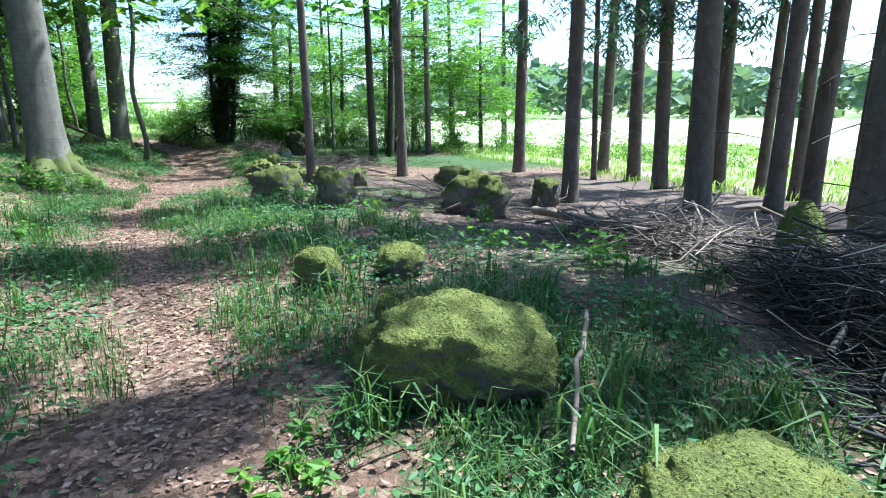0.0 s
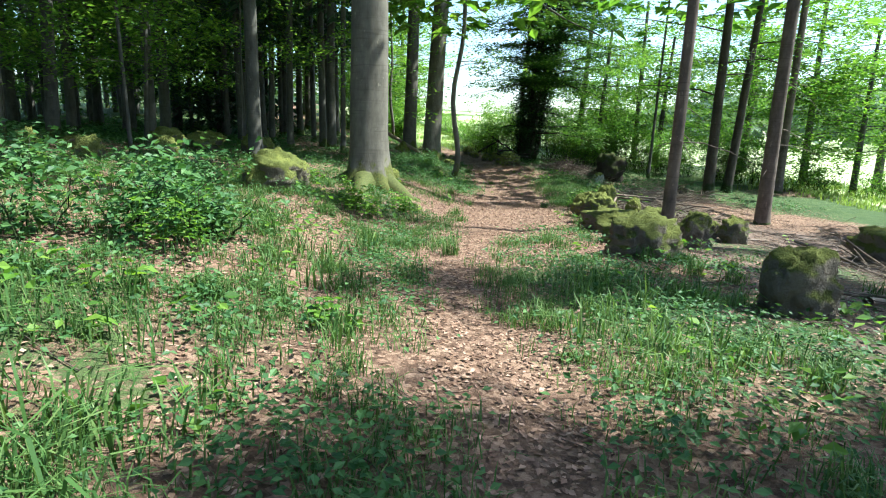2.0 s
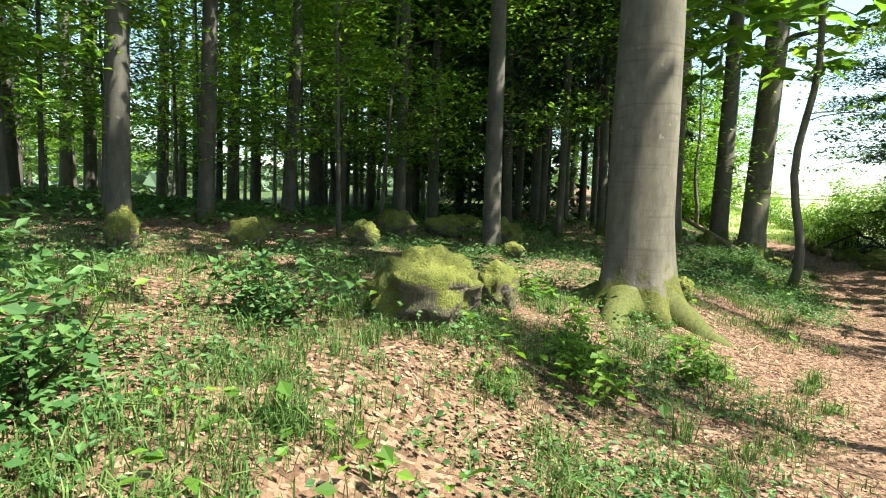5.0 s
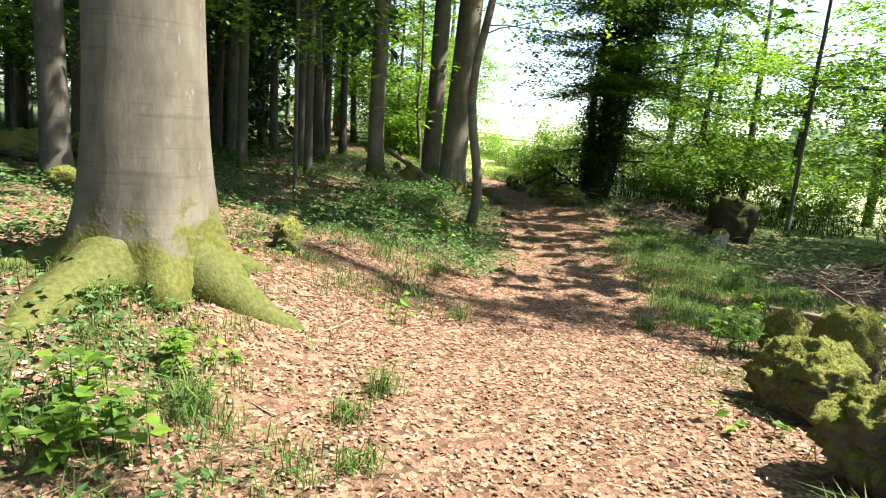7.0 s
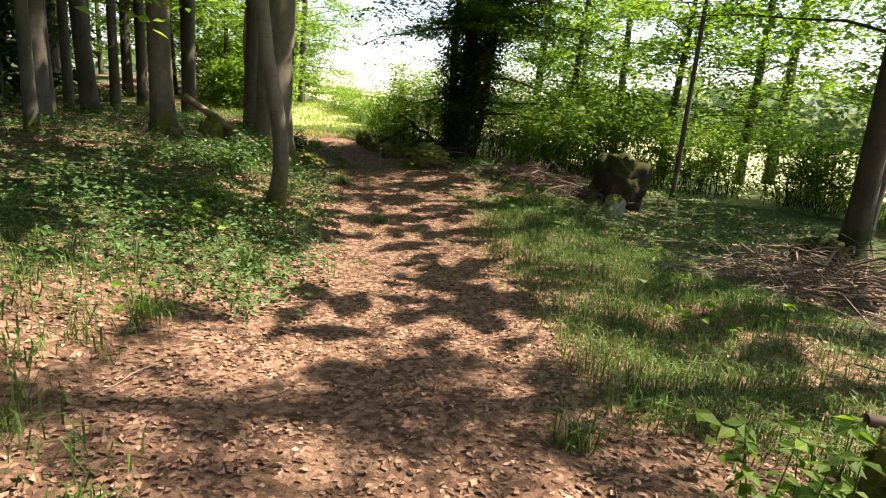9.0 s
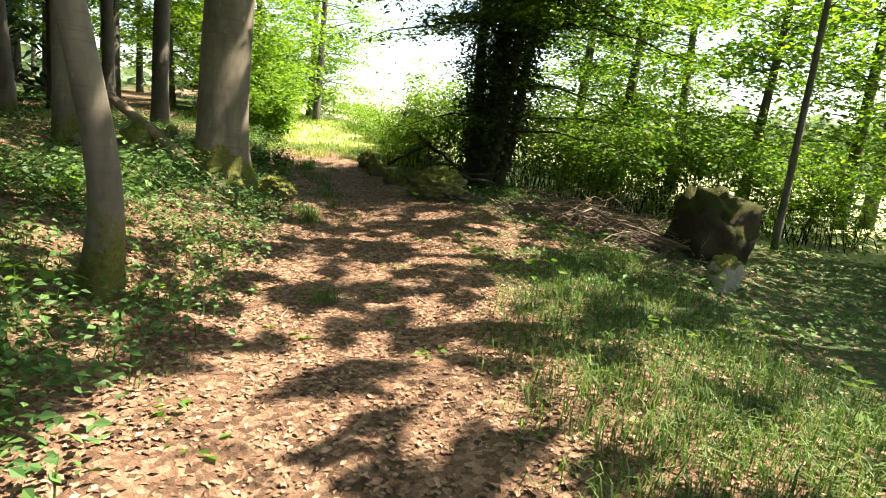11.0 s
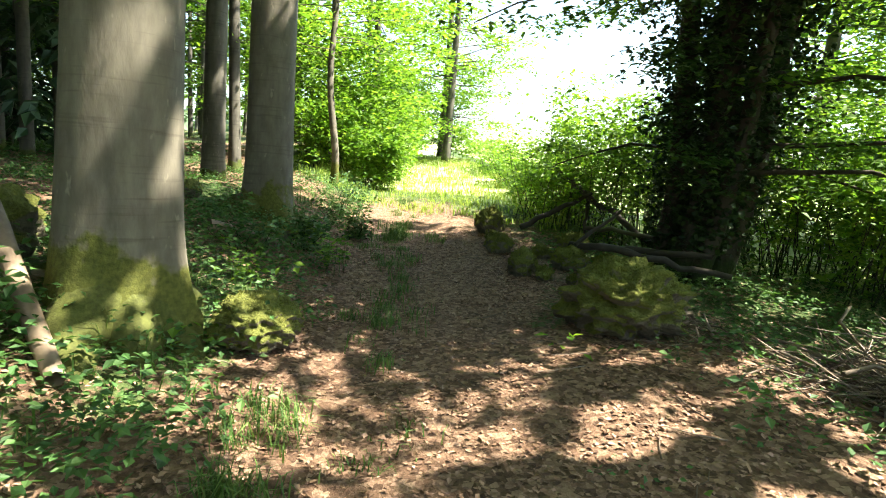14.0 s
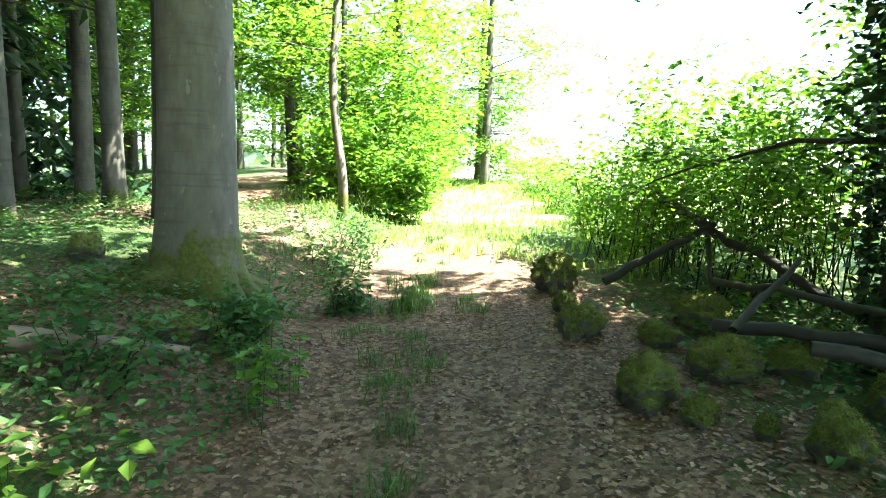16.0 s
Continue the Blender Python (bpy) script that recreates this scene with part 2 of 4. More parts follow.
def tube(line, radii, sides=6, wobble=0.0, flare=None):
    """A round tapered tube along a line of points: (verts, quads)."""
    line, radii = np.asarray(line, float), np.asarray(radii, float)
    way = np.gradient(line, axis=0)
    way /= np.linalg.norm(way, axis=1)[:, None] + 1e-9
    ref = np.where(np.abs(way[:, 2:3]) > 0.9, np.array([[1.0, 0, 0]]), np.array([[0, 0, 1.0]]))
    u = np.cross(way, ref)
    u /= np.linalg.norm(u, axis=1)[:, None] + 1e-9
    v = np.cross(way, u)
    a = np.linspace(0, 2 * np.pi, sides, endpoint=False)
    r = radii[:, None] * (1 + wobble * rng.standard_normal((len(line), sides)))
    if flare is not None:
        r = r * flare(line[:, 2][:, None], a[None, :])
    verts = line[:, None] + r[..., None] * (np.cos(a)[None, :, None] * u[:, None] + np.sin(a)[None, :, None] * v[:, None])
    n, i = len(line), np.arange(sides)
    j = (i + 1) % sides
    quads = np.concatenate([np.stack([k * sides + i, k * sides + j, (k + 1) * sides + j, (k + 1) * sides + i], 1) for k in range(n - 1)])
    return verts.reshape(-1, 3), quads


def joined(pieces):
    vs, fs, at = [], [], 0
    for v, f in pieces:
        vs.append(v)
        fs.append(f + at)
        at += len(v)
    return np.concatenate(vs), np.concatenate(fs)


def leaves(at, size, aspect=0.55, tilt=0.5, heading=None, droop=0.15):
    """Folded diamond leaves, two triangles each, at the given points."""
    n = len(at)
    size = np.broadcast_to(size, n) * rng.uniform(0.65, 1.25, n)
    a = rng.uniform(0, 2 * np.pi, n) if heading is None else heading + rng.normal(0, 0.5, n)
    along = np.stack([np.cos(a), np.sin(a), rng.normal(-droop, tilt * 0.6, n)], 1)
    along /= np.linalg.norm(along, axis=1)[:, None]
    side = np.cross(along, np.stack([rng.normal(0, tilt, n), rng.normal(0, tilt, n), np.ones(n)], 1))
    side /= np.linalg.norm(side, axis=1)[:, None] + 1e-9
    up = np.cross(side, along)
    s = size[:, None]
    verts = np.stack([at, at + along * s * 0.45 + side * s * aspect * 0.5 + up * s * 0.08, at + along * s - up * s * 0.06,
                      at + along * s * 0.45 - side * s * aspect * 0.5 + up * s * 0.08], 1).reshape(-1, 3)
    b = np.arange(n)[:, None] * 4
    return verts, np.concatenate([b + [[0, 1, 2]], b + [[0, 2, 3]]], 1).reshape(-1, 3)


def sprays(centres, count, radius, flat, size, aspect=0.55, tilt=0.4):
    """Flat fans of leaves round the given points, as beech twigs hold them."""
    centres = np.asarray(centres, float)
    n = len(centres) * count
    c = np.repeat(centres, count, 0)
    r = radius * np.sqrt(rng.uniform(0, 1, n)) * np.repeat(rng.uniform(0.6, 1.3, len(centres)), count)
    a = rng.uniform(0, 2 * np.pi, n)
    at = c + np.stack([r * np.cos(a), r * np.sin(a), rng.normal(0, flat, n) - 0.12 * r * r], 1)
    return leaves(at, size, aspect, tilt)


# ---- the lie of the land ----
# line of the trodden path, and the lie of the land either side of it
WAY_X = [3.0, 0.7, 0.0, -0.75, -2.1, -3.3, -5.0, -5.6, -6.5, -7.5, -8.5, -9.9, -11.7, -15.6, -20.3, -29.0, -43.0]
WAY_Y = [-6.0, -1.5, 0.0, 1.5, 4.0, 6.0, 8.8, 11.6, 14.4, 18.0, 20.0, 22.3, 24.9, 29.5, 35.0, 45.0, 60.0]
LIE_Y = [-6.0, 0.0, 5.0, 9.0, 12.5, 15.0, 18.0, 21.0, 25.0, 30.0, 36.0, 45.0, 60.0, 90.0]
LIE_Z = [0.0, 0.0, 0.04, -0.17, -0.38, -0.48, -0.62, -0.58, -0.46, -0.25, 0.15, 1.0, 2.2, 3.0]


def smooth(a, b, v):
    t = np.clip((v - a) / (b - a), 0, 1)
    return t * t * (3 - 2 * t)


def beside(x, y):
    """How far left of the path's middle line, in metres."""
    return (np.interp(y, WAY_Y, WAY_X) - x) * 0.87


def rise(x, y):
    """Height of the ground."""
    x, y = np.asarray(x, float), np.asarray(y, float)
    d = beside(x, y)
    low = np.interp(y, LIE_Y, LIE_Z) * (1 - smooth(5, 30, -d))
    z = low + 0.42 * smooth(1.0, 2.6, d) * smooth(2, 8, y) + 0.3 * smooth(2, 6, d) + 0.25 * smooth(5, 12, d) * smooth(26, 12, y) - 0.35 * smooth(2, 7, -d) - 0.75 * smooth(8, 24, -d)
    z = z + 0.05 * np.sin(x * 1.3 + 0.7 * y) * np.cos(y * 0.9 - 0.4 * x) * smooth(0.8, 2.5, np.abs(d))
    z = z + 0.018 * np.sin(x * 4.1 + 1.3) * np.sin(y * 3.7 + 0.5) - 0.05 * smooth(1.1, 0.3, np.abs(d))
    return z


# ---- the ground: one sheet, fine near the path, coarse towards the horizon ----
def ground():
    xs = np.unique(np.concatenate([np.linspace(-900, -60, 18), np.linspace(-60, -24, 40), np.linspace(-24, 8, 140), np.linspace(8, 40, 50), np.linspace(40, 900, 18)]))
    ys = np.unique(np.concatenate([np.linspace(-900, -10, 18), np.linspace(-10, -2, 20), np.linspace(-2, 36, 165), np.linspace(36, 80, 50), np.linspace(80, 900, 18)]))
    gx, gy = np.meshgrid(xs, ys)
    x, y = gx.ravel(), gy.ravel()
    near = smooth(16, 10, np.abs(beside(x, y)))
    z = rise(x, y) + near * 0.012 * np.sin(x * 11 + np.sin(y * 7) * 2) * np.sin(y * 9 + x * 2.3)
    nx, ny = len(xs), len(ys)
    i, j = np.meshgrid(np.arange(nx - 1), np.arange(ny - 1))
    a = (j * nx + i).ravel()
    me = fast_mesh("ground", np.stack([x, y, z], 1), np.stack([a, a + 1, a + nx + 1, a + nx], 1), FLOOR)
    d = beside(x, y)
    wave = 0.25 * np.sin(x * 0.9 + 1.7 * np.sin(y * 0.6)) + 0.2 * np.sin(y * 1.1 + x * 0.5)
    edge = np.where(y < 10, 0.14, np.where(y > 17, 0.7, 1.1))
    turf = np.where(d > 0, smooth(edge, edge + 0.7, d) * np.where(y < 9, 0.26, 0.36), smooth(edge, edge + 0.8, -d) * smooth(5.5, 3.5, -d) * 0.45) + wave * smooth(0.4, 1.3, np.abs(d))
    turf = turf + 0.5 * smooth(8, 16, d) + 0.9 * smooth(31, 35, y) * smooth(7, 3, np.abs(d))
    needles = smooth(1.6, 3.5, -d) * smooth(22, 16, y)
    turf = turf + 0.8 * smooth(3.0, 4.5, -d) * smooth(19, 23, y)
    meadow = np.maximum(np.maximum(smooth(11, 15, -d), smooth(4.5, 7, -d) * smooth(27, 31, y)), smooth(33, 37, y) * smooth(4.5, 2.5, np.abs(d)))
    for name, val in (("turf", turf), ("needles", needles), ("meadow", meadow)):
        me.attributes.new(name, "FLOAT", "POINT").data.foreach_set("value", np.clip(val, 0, 1).astype(np.float32))
    tagged(new("ground", me), "forest floor of reddish leaf litter, moss and turf", "ground", kind="structure")


ground()


# ---- trees ----
def trunk_mesh(r, tall, lean=(0, 0), roots=4, flare=0.9, sides=20, bark=BEECH_BARK, crook=0.0):
    hs = np.concatenate([[-0.25, -0.1, 0.0, 0.08, 0.16, 0.26, 0.38, 0.52, 0.7, 0.95, 1.3], np.linspace(1.8, tall, 14)])
    line = np.stack([lean[0] * hs + crook * np.sin(hs * 1.7) * np.exp(-hs / 4), lean[1] * hs + crook * np.cos(hs * 1.3) * np.exp(-hs / 4), hs], 1)
    rad = r * (1.04 - 0.6 * np.clip(hs, 0, None) / tall)
    ph = rng.uniform(0, 6.28)

    def shape(h, a):
        f = np.exp(-np.clip(h, 0, 9) / 0.32)
        return 1 + flare * f * (0.35 + 0.65 * np.clip(np.cos(roots * a + ph + 0.7 * np.sin(a)), 0, 1) ** 1.5) + 0.035 * np.sin(3 * a + h * 0.9 + ph) + 0.02 * np.sin(5 * a - h * 2.1)
    v, f = tube(line, rad, sides, 0.006, shape)
    return fast_mesh("trunk", v, f, bark)


def limb(start, yaw, length, r, lift=0.3, sag=0.0, steps=6, jit=0.06):
    t = np.linspace(0, 1, steps)
    line = np.stack([start[0] + math.cos(yaw) * length * t, start[1] + math.sin(yaw) * length * t, start[2] + length * (lift * t - sag * t * t)], 1)
    line[1:] += rng.normal(0, jit * length / steps, (steps - 1, 3))
    return line, r * (1 - 0.8 * t)


def add_roots(tree, r, count, bark, reach=1.1):
    """Spreading surface roots of an old beech."""
    first = rng.uniform(0, 6.28)
    for k in range(count):
        yaw = first + k * 6.28 / count + rng.normal(0, 0.25)
        ln = reach * rng.uniform(0.6, 1.2)
        t = np.linspace(0, 1, 9)
        q = r * 0.55 + ln * t
        bend = rng.normal(0, 0.25) * t * t
        x, y = q * np.cos(yaw + bend), q * np.sin(yaw + bend)
        bx, by = tree.matrix_basis.translation.x, tree.matrix_basis.translation.y
        z = rise(bx + x, by + y) - float(rise(bx, by)) + 0.2 * np.exp(-t * 2.6) - 0.07 - 0.06 * t
        v, f = tube(np.stack([x, y, z], 1), r * (0.72 - 0.55 * t), 12, 0.07)
        part("root", fast_mesh("root", v, f, MOSS_ROOT), tree, "mossy surface root")


def broadleaf(name, x, y, r, tall, lean, label, low=6.0, spread=3.0, sprigs=30, per=34, leaf=0.2, bark=BEECH_BARK, foliage=BEECH_LEAF, flare=0.9, sides=18, crook=0.0, group="", high=True, roots=4, sprig_r=0.8):
    """A tree: trunk with root flare, limbs, and a crown of many flat sprays of leaves."""
    tree = stand(name, x, y)
    tagged(tree, label, "tree", group)
    part("trunk", trunk_mesh(r, tall, lean, roots, flare, sides, bark, crook), tree)
    if r > 0.29:
        add_roots(tree, r, 6, bark, 1.15 if r > 0.34 else 0.9)
    bits, tips = [], []
    count = max(5, sprigs // 4)
    for k in range(count):
        h = rng.uniform(low, min(tall * 0.9, low + 7))
        yaw = rng.uniform(0, 6.28)
        length = spread * rng.uniform(0.6, 1.15)
        line, rad = limb((lean[0] * h, lean[1] * h, h), yaw, length, max(0.012, r * 0.17), rng.uniform(0.05, 0.4), rng.uniform(0.1, 0.45))
        bits.append(tube(line, rad, 5))
        for q in range(4):
            tips.append(line[rng.integers(2, 6)] + rng.normal(0, 0.3, 3) * (1, 1, 0.5))
    for k, (v, f) in enumerate(bits[:6]):
        part("limb", fast_mesh("limb", v, f, bark), tree)
    if len(bits) > 6:
        v, f = joined(bits[6:])
        tagged(part("twig_mass", fast_mesh("twig_mass", v, f, bark), tree), kind="stuff")
    cloud = [sprays(np.array(tips), per, sprig_r, 0.1, leaf)]
    if high:   # closed roof of leaves overhead, mostly unseen, filled in to block sun and sky
        n = (640 if r > 0.24 and name == "beech_tree" and y < 28 and x > -17 else (560 if x < -18 else 200) if y > 17 else 60) if high is True else int(high)
        a, q = rng.uniform(0, 6.28, n), np.sqrt(rng.uniform(0, 1, n)) * spread * 1.45
        top = np.stack([q * np.cos(a), q * np.sin(a), rng.uniform(max(low + 1.5, tall * 0.52), tall + 1.0, n)], 1)
        cloud.append(sprays(top, 6, 0.6, 0.15, 0.42) if n > 1000 else sprays(top, 3, 0.5, 0.15, 0.7))
    v, f = joined(cloud)
    part("crown", fast_mesh("crown", v, f, foliage, True), tree)
    return tree


def spruce(x, y, r, tall, lean, low=6.2):
    """A spruce: straight trunk with dead stubs, drooping needle sprays above."""
    tree = stand("spruce_tree", x, y)
    tagged(tree, "tall straight spruce with red-brown bark, bare below", "tree", "spruces beside the path")
    part("trunk", trunk_mesh(r, tall, lean, 5, 0.35, 14, SPRUCE_BARK), tree)
    stubs = []
    for k in range(16):
        h = rng.uniform(1.2, 7.5)
        line, rad = limb((lean[0] * h, lean[1] * h, h), rng.uniform(0, 6.28), rng.uniform(0.3, 1.5), 0.012, rng.uniform(-0.3, 0.1), 0.3, 4)
        stubs.append(tube(line, rad, 4))
    v, f = joined(stubs)
    tagged(part("dead_twig_mass", fast_mesh("dead_twig_mass", v, f, SPRUCE_BARK), tree), kind="stuff")
    at, size = [], []
    boughs = []
    # boughs thicker near the start, mostly unseen, to shade the path there
    for k in range(70 if y < 13 else 20):
        h = low + (tall - low) * rng.uniform(0, 1) ** 1.6
        yaw, length = rng.uniform(0, 6.28), rng.uniform(0.9, 2.4) * (1 - 0.55 * h / tall)
        line, rad = limb((lean[0] * h, lean[1] * h, h), yaw, length, 0.02, -0.1, 0.35, 6)
        boughs.append(tube(line, rad, 4))
        n = 60
        t = rng.uniform(0.2, 1, n)
        p = np.stack([np.interp(t, np.linspace(0, 1, 6), line[:, c]) for c in range(3)], 1)
        at.append(p + np.stack([rng.normal(0, 0.14, n), rng.normal(0, 0.14, n), -np.abs(rng.normal(0, 0.22, n))], 1))
    v, f = joined(boughs)
    tagged(part("bough_mass", fast_mesh("bough_mass", v, f, SPRUCE_BARK), tree), kind="stuff")
    v, f = leaves(np.concatenate(at), 0.3, 0.17, 0.6, None, 0.7)
    part("crown", fast_mesh("crown", v, f, SPRUCE_LEAF, True), tree)
    return tree


# the great beeches beside the path
broadleaf("beech_tree", -8.85, 12.95, 0.37, 19, (0.005, 0.0), "great smooth grey beech with mossy spreading roots", 7.5, 4.0, 44, 40, 0.16, flare=0.75, sides=32, roots=5, group="great beeches by the path")
second = broadleaf("beech_tree", -13.31, 24.0, 0.335, 20, (0.035, 0.02), "great smooth grey beech with moss round its foot", 8, 4.0, 40, 40, 0.16, flare=0.55, sides=32, group="great beeches by the path", high=1010)
broadleaf("beech_tree", -16.15, 27.2, 0.3, 20, (0.012, 0.0), "tall grey beech with a split root and mossy foot", 7, 4.0, 40, 40, 0.16, flare=0.55, sides=28, group="great beeches by the path", high=180)
broadleaf("beech_tree", -15.3, 23.2, 0.21, 19, (-0.01, 0.0), "pale grey beech trunk among the herbs", 7, 3.5, 34, 36, 0.16, flare=0.7, sides=24, group="great beeches by the path", high=300)
# high crown added to this slim tree to shade the wood floor
broadleaf("beech_tree", -10.25, 19.65, 0.085, 9, (0.03, 0.02), "slim crooked young beech beside the path", 3.2, 2.0, 40, 30, 0.11, flare=0.8, sides=14, crook=0.18, high=260, foliage=SUNNY_LEAF)
broadleaf("beech_tree", -20.0, 31.8, 0.085, 9, (-0.02, 0.0), "slender sapling with bright young leaves", 2.6, 2.2, 64, 34, 0.12, flare=0.5, sides=12, high=False, foliage=SUNNY_LEAF, crook=0.1)

# its long limb that arches over the path
t = np.linspace(0, 1, 14)
arch = np.stack([0.2 + 6.2 * t, 0.6 * t + 0.25 * np.sin(t * 9), 6.0 + 1.5 * t - 3.0 * t * t + 0.1 * np.sin(t * 14)], 1)
v, f = tube(arch, 0.075 * (1 - 0.75 * t), 8, 0.04)
part("limb", fast_mesh("limb", v, f, DARK_BARK), second, "long dark arching limb")
tips = [arch[k] + rng.normal(0, 0.45, 3) * (1, 1, 0.5) for k in range(4, 14) for q in range(5)]
v, f = sprays(np.array(tips), 34, 0.5, 0.08, 0.11)
part("foliage", fast_mesh("foliage", v, f, BEECH_LEAF, True), second)

# the beech wood left of the path
NEAR_WOOD = [(-12.5, 8.0, 0.125), (-15.4, 9.6, 0.14), (-19.2, 8.6, 0.16), (-15.8, 6.7, 0.12), (-17.2, 11.7, 0.145), (-18.3, 15.2, 0.15), (-13.2, 14.3, 0.165), (-22.4, 15.3, 0.15),
             (-18.3, 24.1, 0.18), (-22.0, 23.7, 0.2), (-14.9, 20.3, 0.09), (-19.6, 28.5, 0.2), (-20.9, 29.8, 0.12), (-17.6, 20.6, 0.12), (-21.3, 28.4, 0.15), (-24.2, 28.9, 0.17)]
DEEP_WOOD = [(-28.4, 30.2, 0.16), (-26.7, 26.0, 0.22), (-29.8, 22.6, 0.3), (-30.2, 25.8, 0.26), (-32.5, 21.5, 0.24), (-22.5, 19.0, 0.2), (-26.0, 20.0, 0.2), (-30.0, 17.4, 0.22), (-25.0, 12.5, 0.2),
             (-29.0, 13.5, 0.22), (-23.5, 6.5, 0.2), (-27.5, 8.5, 0.2), (-33.0, 11.5, 0.25), (-36.0, 16.5, 0.28), (-27.0, 33.0, 0.2), (-33.0, 31.5, 0.22), (-39.0, 27.0, 0.28), (-21.0, 2.5, 0.2), (-26.0, 2.0, 0.22),
             (-18.0, 3.2, 0.16), (-31.5, 4.5, 0.24), (-36.0, 8.0, 0.26), (-38.0, 21.0, 0.25), (-24.0, 24.5, 0.18), (-34.5, 35.5, 0.22), (-42.0, 34.5, 0.25)]
# leaf copies by place: sun put into the colour at low y, darker beyond
for x, y, r in NEAR_WOOD:
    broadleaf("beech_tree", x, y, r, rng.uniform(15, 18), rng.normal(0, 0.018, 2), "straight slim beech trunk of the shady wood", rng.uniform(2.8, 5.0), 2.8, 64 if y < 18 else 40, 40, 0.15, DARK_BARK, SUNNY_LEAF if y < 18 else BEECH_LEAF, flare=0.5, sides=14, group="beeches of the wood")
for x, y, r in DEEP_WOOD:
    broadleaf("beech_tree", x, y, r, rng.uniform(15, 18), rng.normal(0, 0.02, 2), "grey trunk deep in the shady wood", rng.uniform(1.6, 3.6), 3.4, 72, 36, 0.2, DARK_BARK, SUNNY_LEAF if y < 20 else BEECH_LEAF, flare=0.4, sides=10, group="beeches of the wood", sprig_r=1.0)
# far crowns too get the sunlit leaf colour at low y only
for k in range(95):
    a, q = rng.uniform(0.0, 1.0), rng.uniform(0.0, 1.0)
    x, y = -38 - 34 * a, -12 + 70 * q
    if beside(x, y) > 9:
        broadleaf("beech_tree", x, y, rng.uniform(0.13, 0.26), rng.uniform(14, 17), rng.normal(0, 0.025, 2), "far trunk in the depth of the wood", rng.uniform(1.0, 3), 3.8, 38, 26, 0.34, DARK_BARK, SUNNY_LEAF if y < 14 else BEECH_LEAF, flare=0.3, sides=8, group="far trees of the wood", high=(90 if y > 22 else False), sprig_r=1.3)


def dark_spruce(x, y, r, tall, low=4.2, label="dark close-grown spruce in the shady stand"):
    """A close-grown spruce of the dark stand: bare stem below, drooping dense crown above."""
    tree = stand("stand_spruce", x, y)
    tagged(tree, label, "tree", "spruces of the dark stand")
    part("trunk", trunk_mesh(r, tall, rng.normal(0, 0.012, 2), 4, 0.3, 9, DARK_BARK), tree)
    at = []
    for k in range(34 if low > 3 else 46):
        h = low + (tall - low) * rng.uniform(0, 1)
        yaw, reach = rng.uniform(0, 6.28), 2.6 * (1.08 - h / tall) + 0.3
        t = rng.uniform(0.1, 1, 26)
        at.append(np.stack([math.cos(yaw) * reach * t, math.sin(yaw) * reach * t, h - 0.35 * reach * t * t], 1) + rng.normal(0, 0.16, (26, 3)))
    v, f = leaves(np.concatenate(at), 0.5, 0.42, 0.5, None, 0.5)
    part("crown", fast_mesh("crown", v, f, SPRUCE_LEAF, True), tree)


stood = [p[:2] for p in NEAR_WOOD + DEEP_WOOD]
# spruces set at random to darken the wood; far crowns hide the sky
for k in range(150):
    yaw, q = rng.uniform(radians(37), radians(61)), math.sqrt(rng.uniform(13.5 ** 2, 31 ** 2))
    x, y = -5 - q * math.sin(yaw), 12 + q * math.cos(yaw)
    if y < 29.5 and beside(x, y) > 6 and min(math.hypot(x - a, y - b) for a, b in stood) > 1.5 and len(stood) < 76:
        stood.append((x, y))
        dark_spruce(x, y, rng.uniform(0.09, 0.17), rng.uniform(13, 16), 0.7 if q > 24 else 4.2)
for k in range(46):   # unseen trees added behind the start to cut the sky light
    x, y = (rng.uniform(-34, 14), rng.uniform(-26, -8)) if k < 30 else (rng.uniform(-30, -11), rng.uniform(-8, 2))
    dark_spruce(x, y, rng.uniform(0.12, 0.2), rng.uniform(14, 17), 2.2, "unseen spruce added behind the start to block sky light")

for x, y in ((-13.4, 6.2), (-15.0, 8.0), (-16.4, 4.6), (-16.8, 9.8), (-14.2, 11.6), (-18.0, 7.2), (-18.6, 12.6), (-20.4, 10.0), (-15.8, 16.4), (-20.6, 5.2), (-16.4, 13.6), (-22.8, 8.6), (-21.4, 12.8), (-12.4, 17.6), (-24.6, 10.4), (-19.2, 1.6)):
    broadleaf("beech_sapling", x, y, rng.uniform(0.03, 0.055), 7, rng.normal(0, 0.03, 2), "slender understorey beech with bright level sprays", 1.9, 2.3, 88, 34, 0.13, DARK_BARK, SUNNY_LEAF, 0.3, 8, group="understorey saplings", high=False, sprig_r=0.6)

# the spruce stand right of the path; last six unseen, added for shade
SPRUCES = [(-3.2, 13.8, 0.1), (-1.5, 20.0, 0.17), (-0.8, 27.6, 0.14), (2.6, 20.6, 0.2), (2.67, 12.4, 0.165), (4.7, 18.4, 0.09), (5.6, 20.7, 0.19), (5.8, 17.9, 0.2), (5.7, 15.4, 0.19),
           (6.7, 15.9, 0.14), (4.05, 9.25, 0.2), (7.2, 15.3, 0.18), (7.9, 14.5, 0.13), (5.6, 9.8, 0.14), (7.9, 13.0, 0.14), (6.9, 10.9, 0.17), (7.6, 10.6, 0.15), (4.45, 5.95, 0.2), (9.5, 12.0, 0.16), (9.0, 7.5, 0.18), (8.0, 3.5, 0.17), (6.3, 1.2, 0.16), (10.5, 5.0, 0.18), (5.2, -2.0, 0.17), (9.0, -0.5, 0.18), (2.6, -4.5, 0.16)]
for x, y, r in SPRUCES:
    spruce(x, y, r, rng.uniform(14, 17), rng.normal(0, 0.012, 2), 4.4 if y > 14 and x > 2 else 8.0 if x < 0 else 5.8)

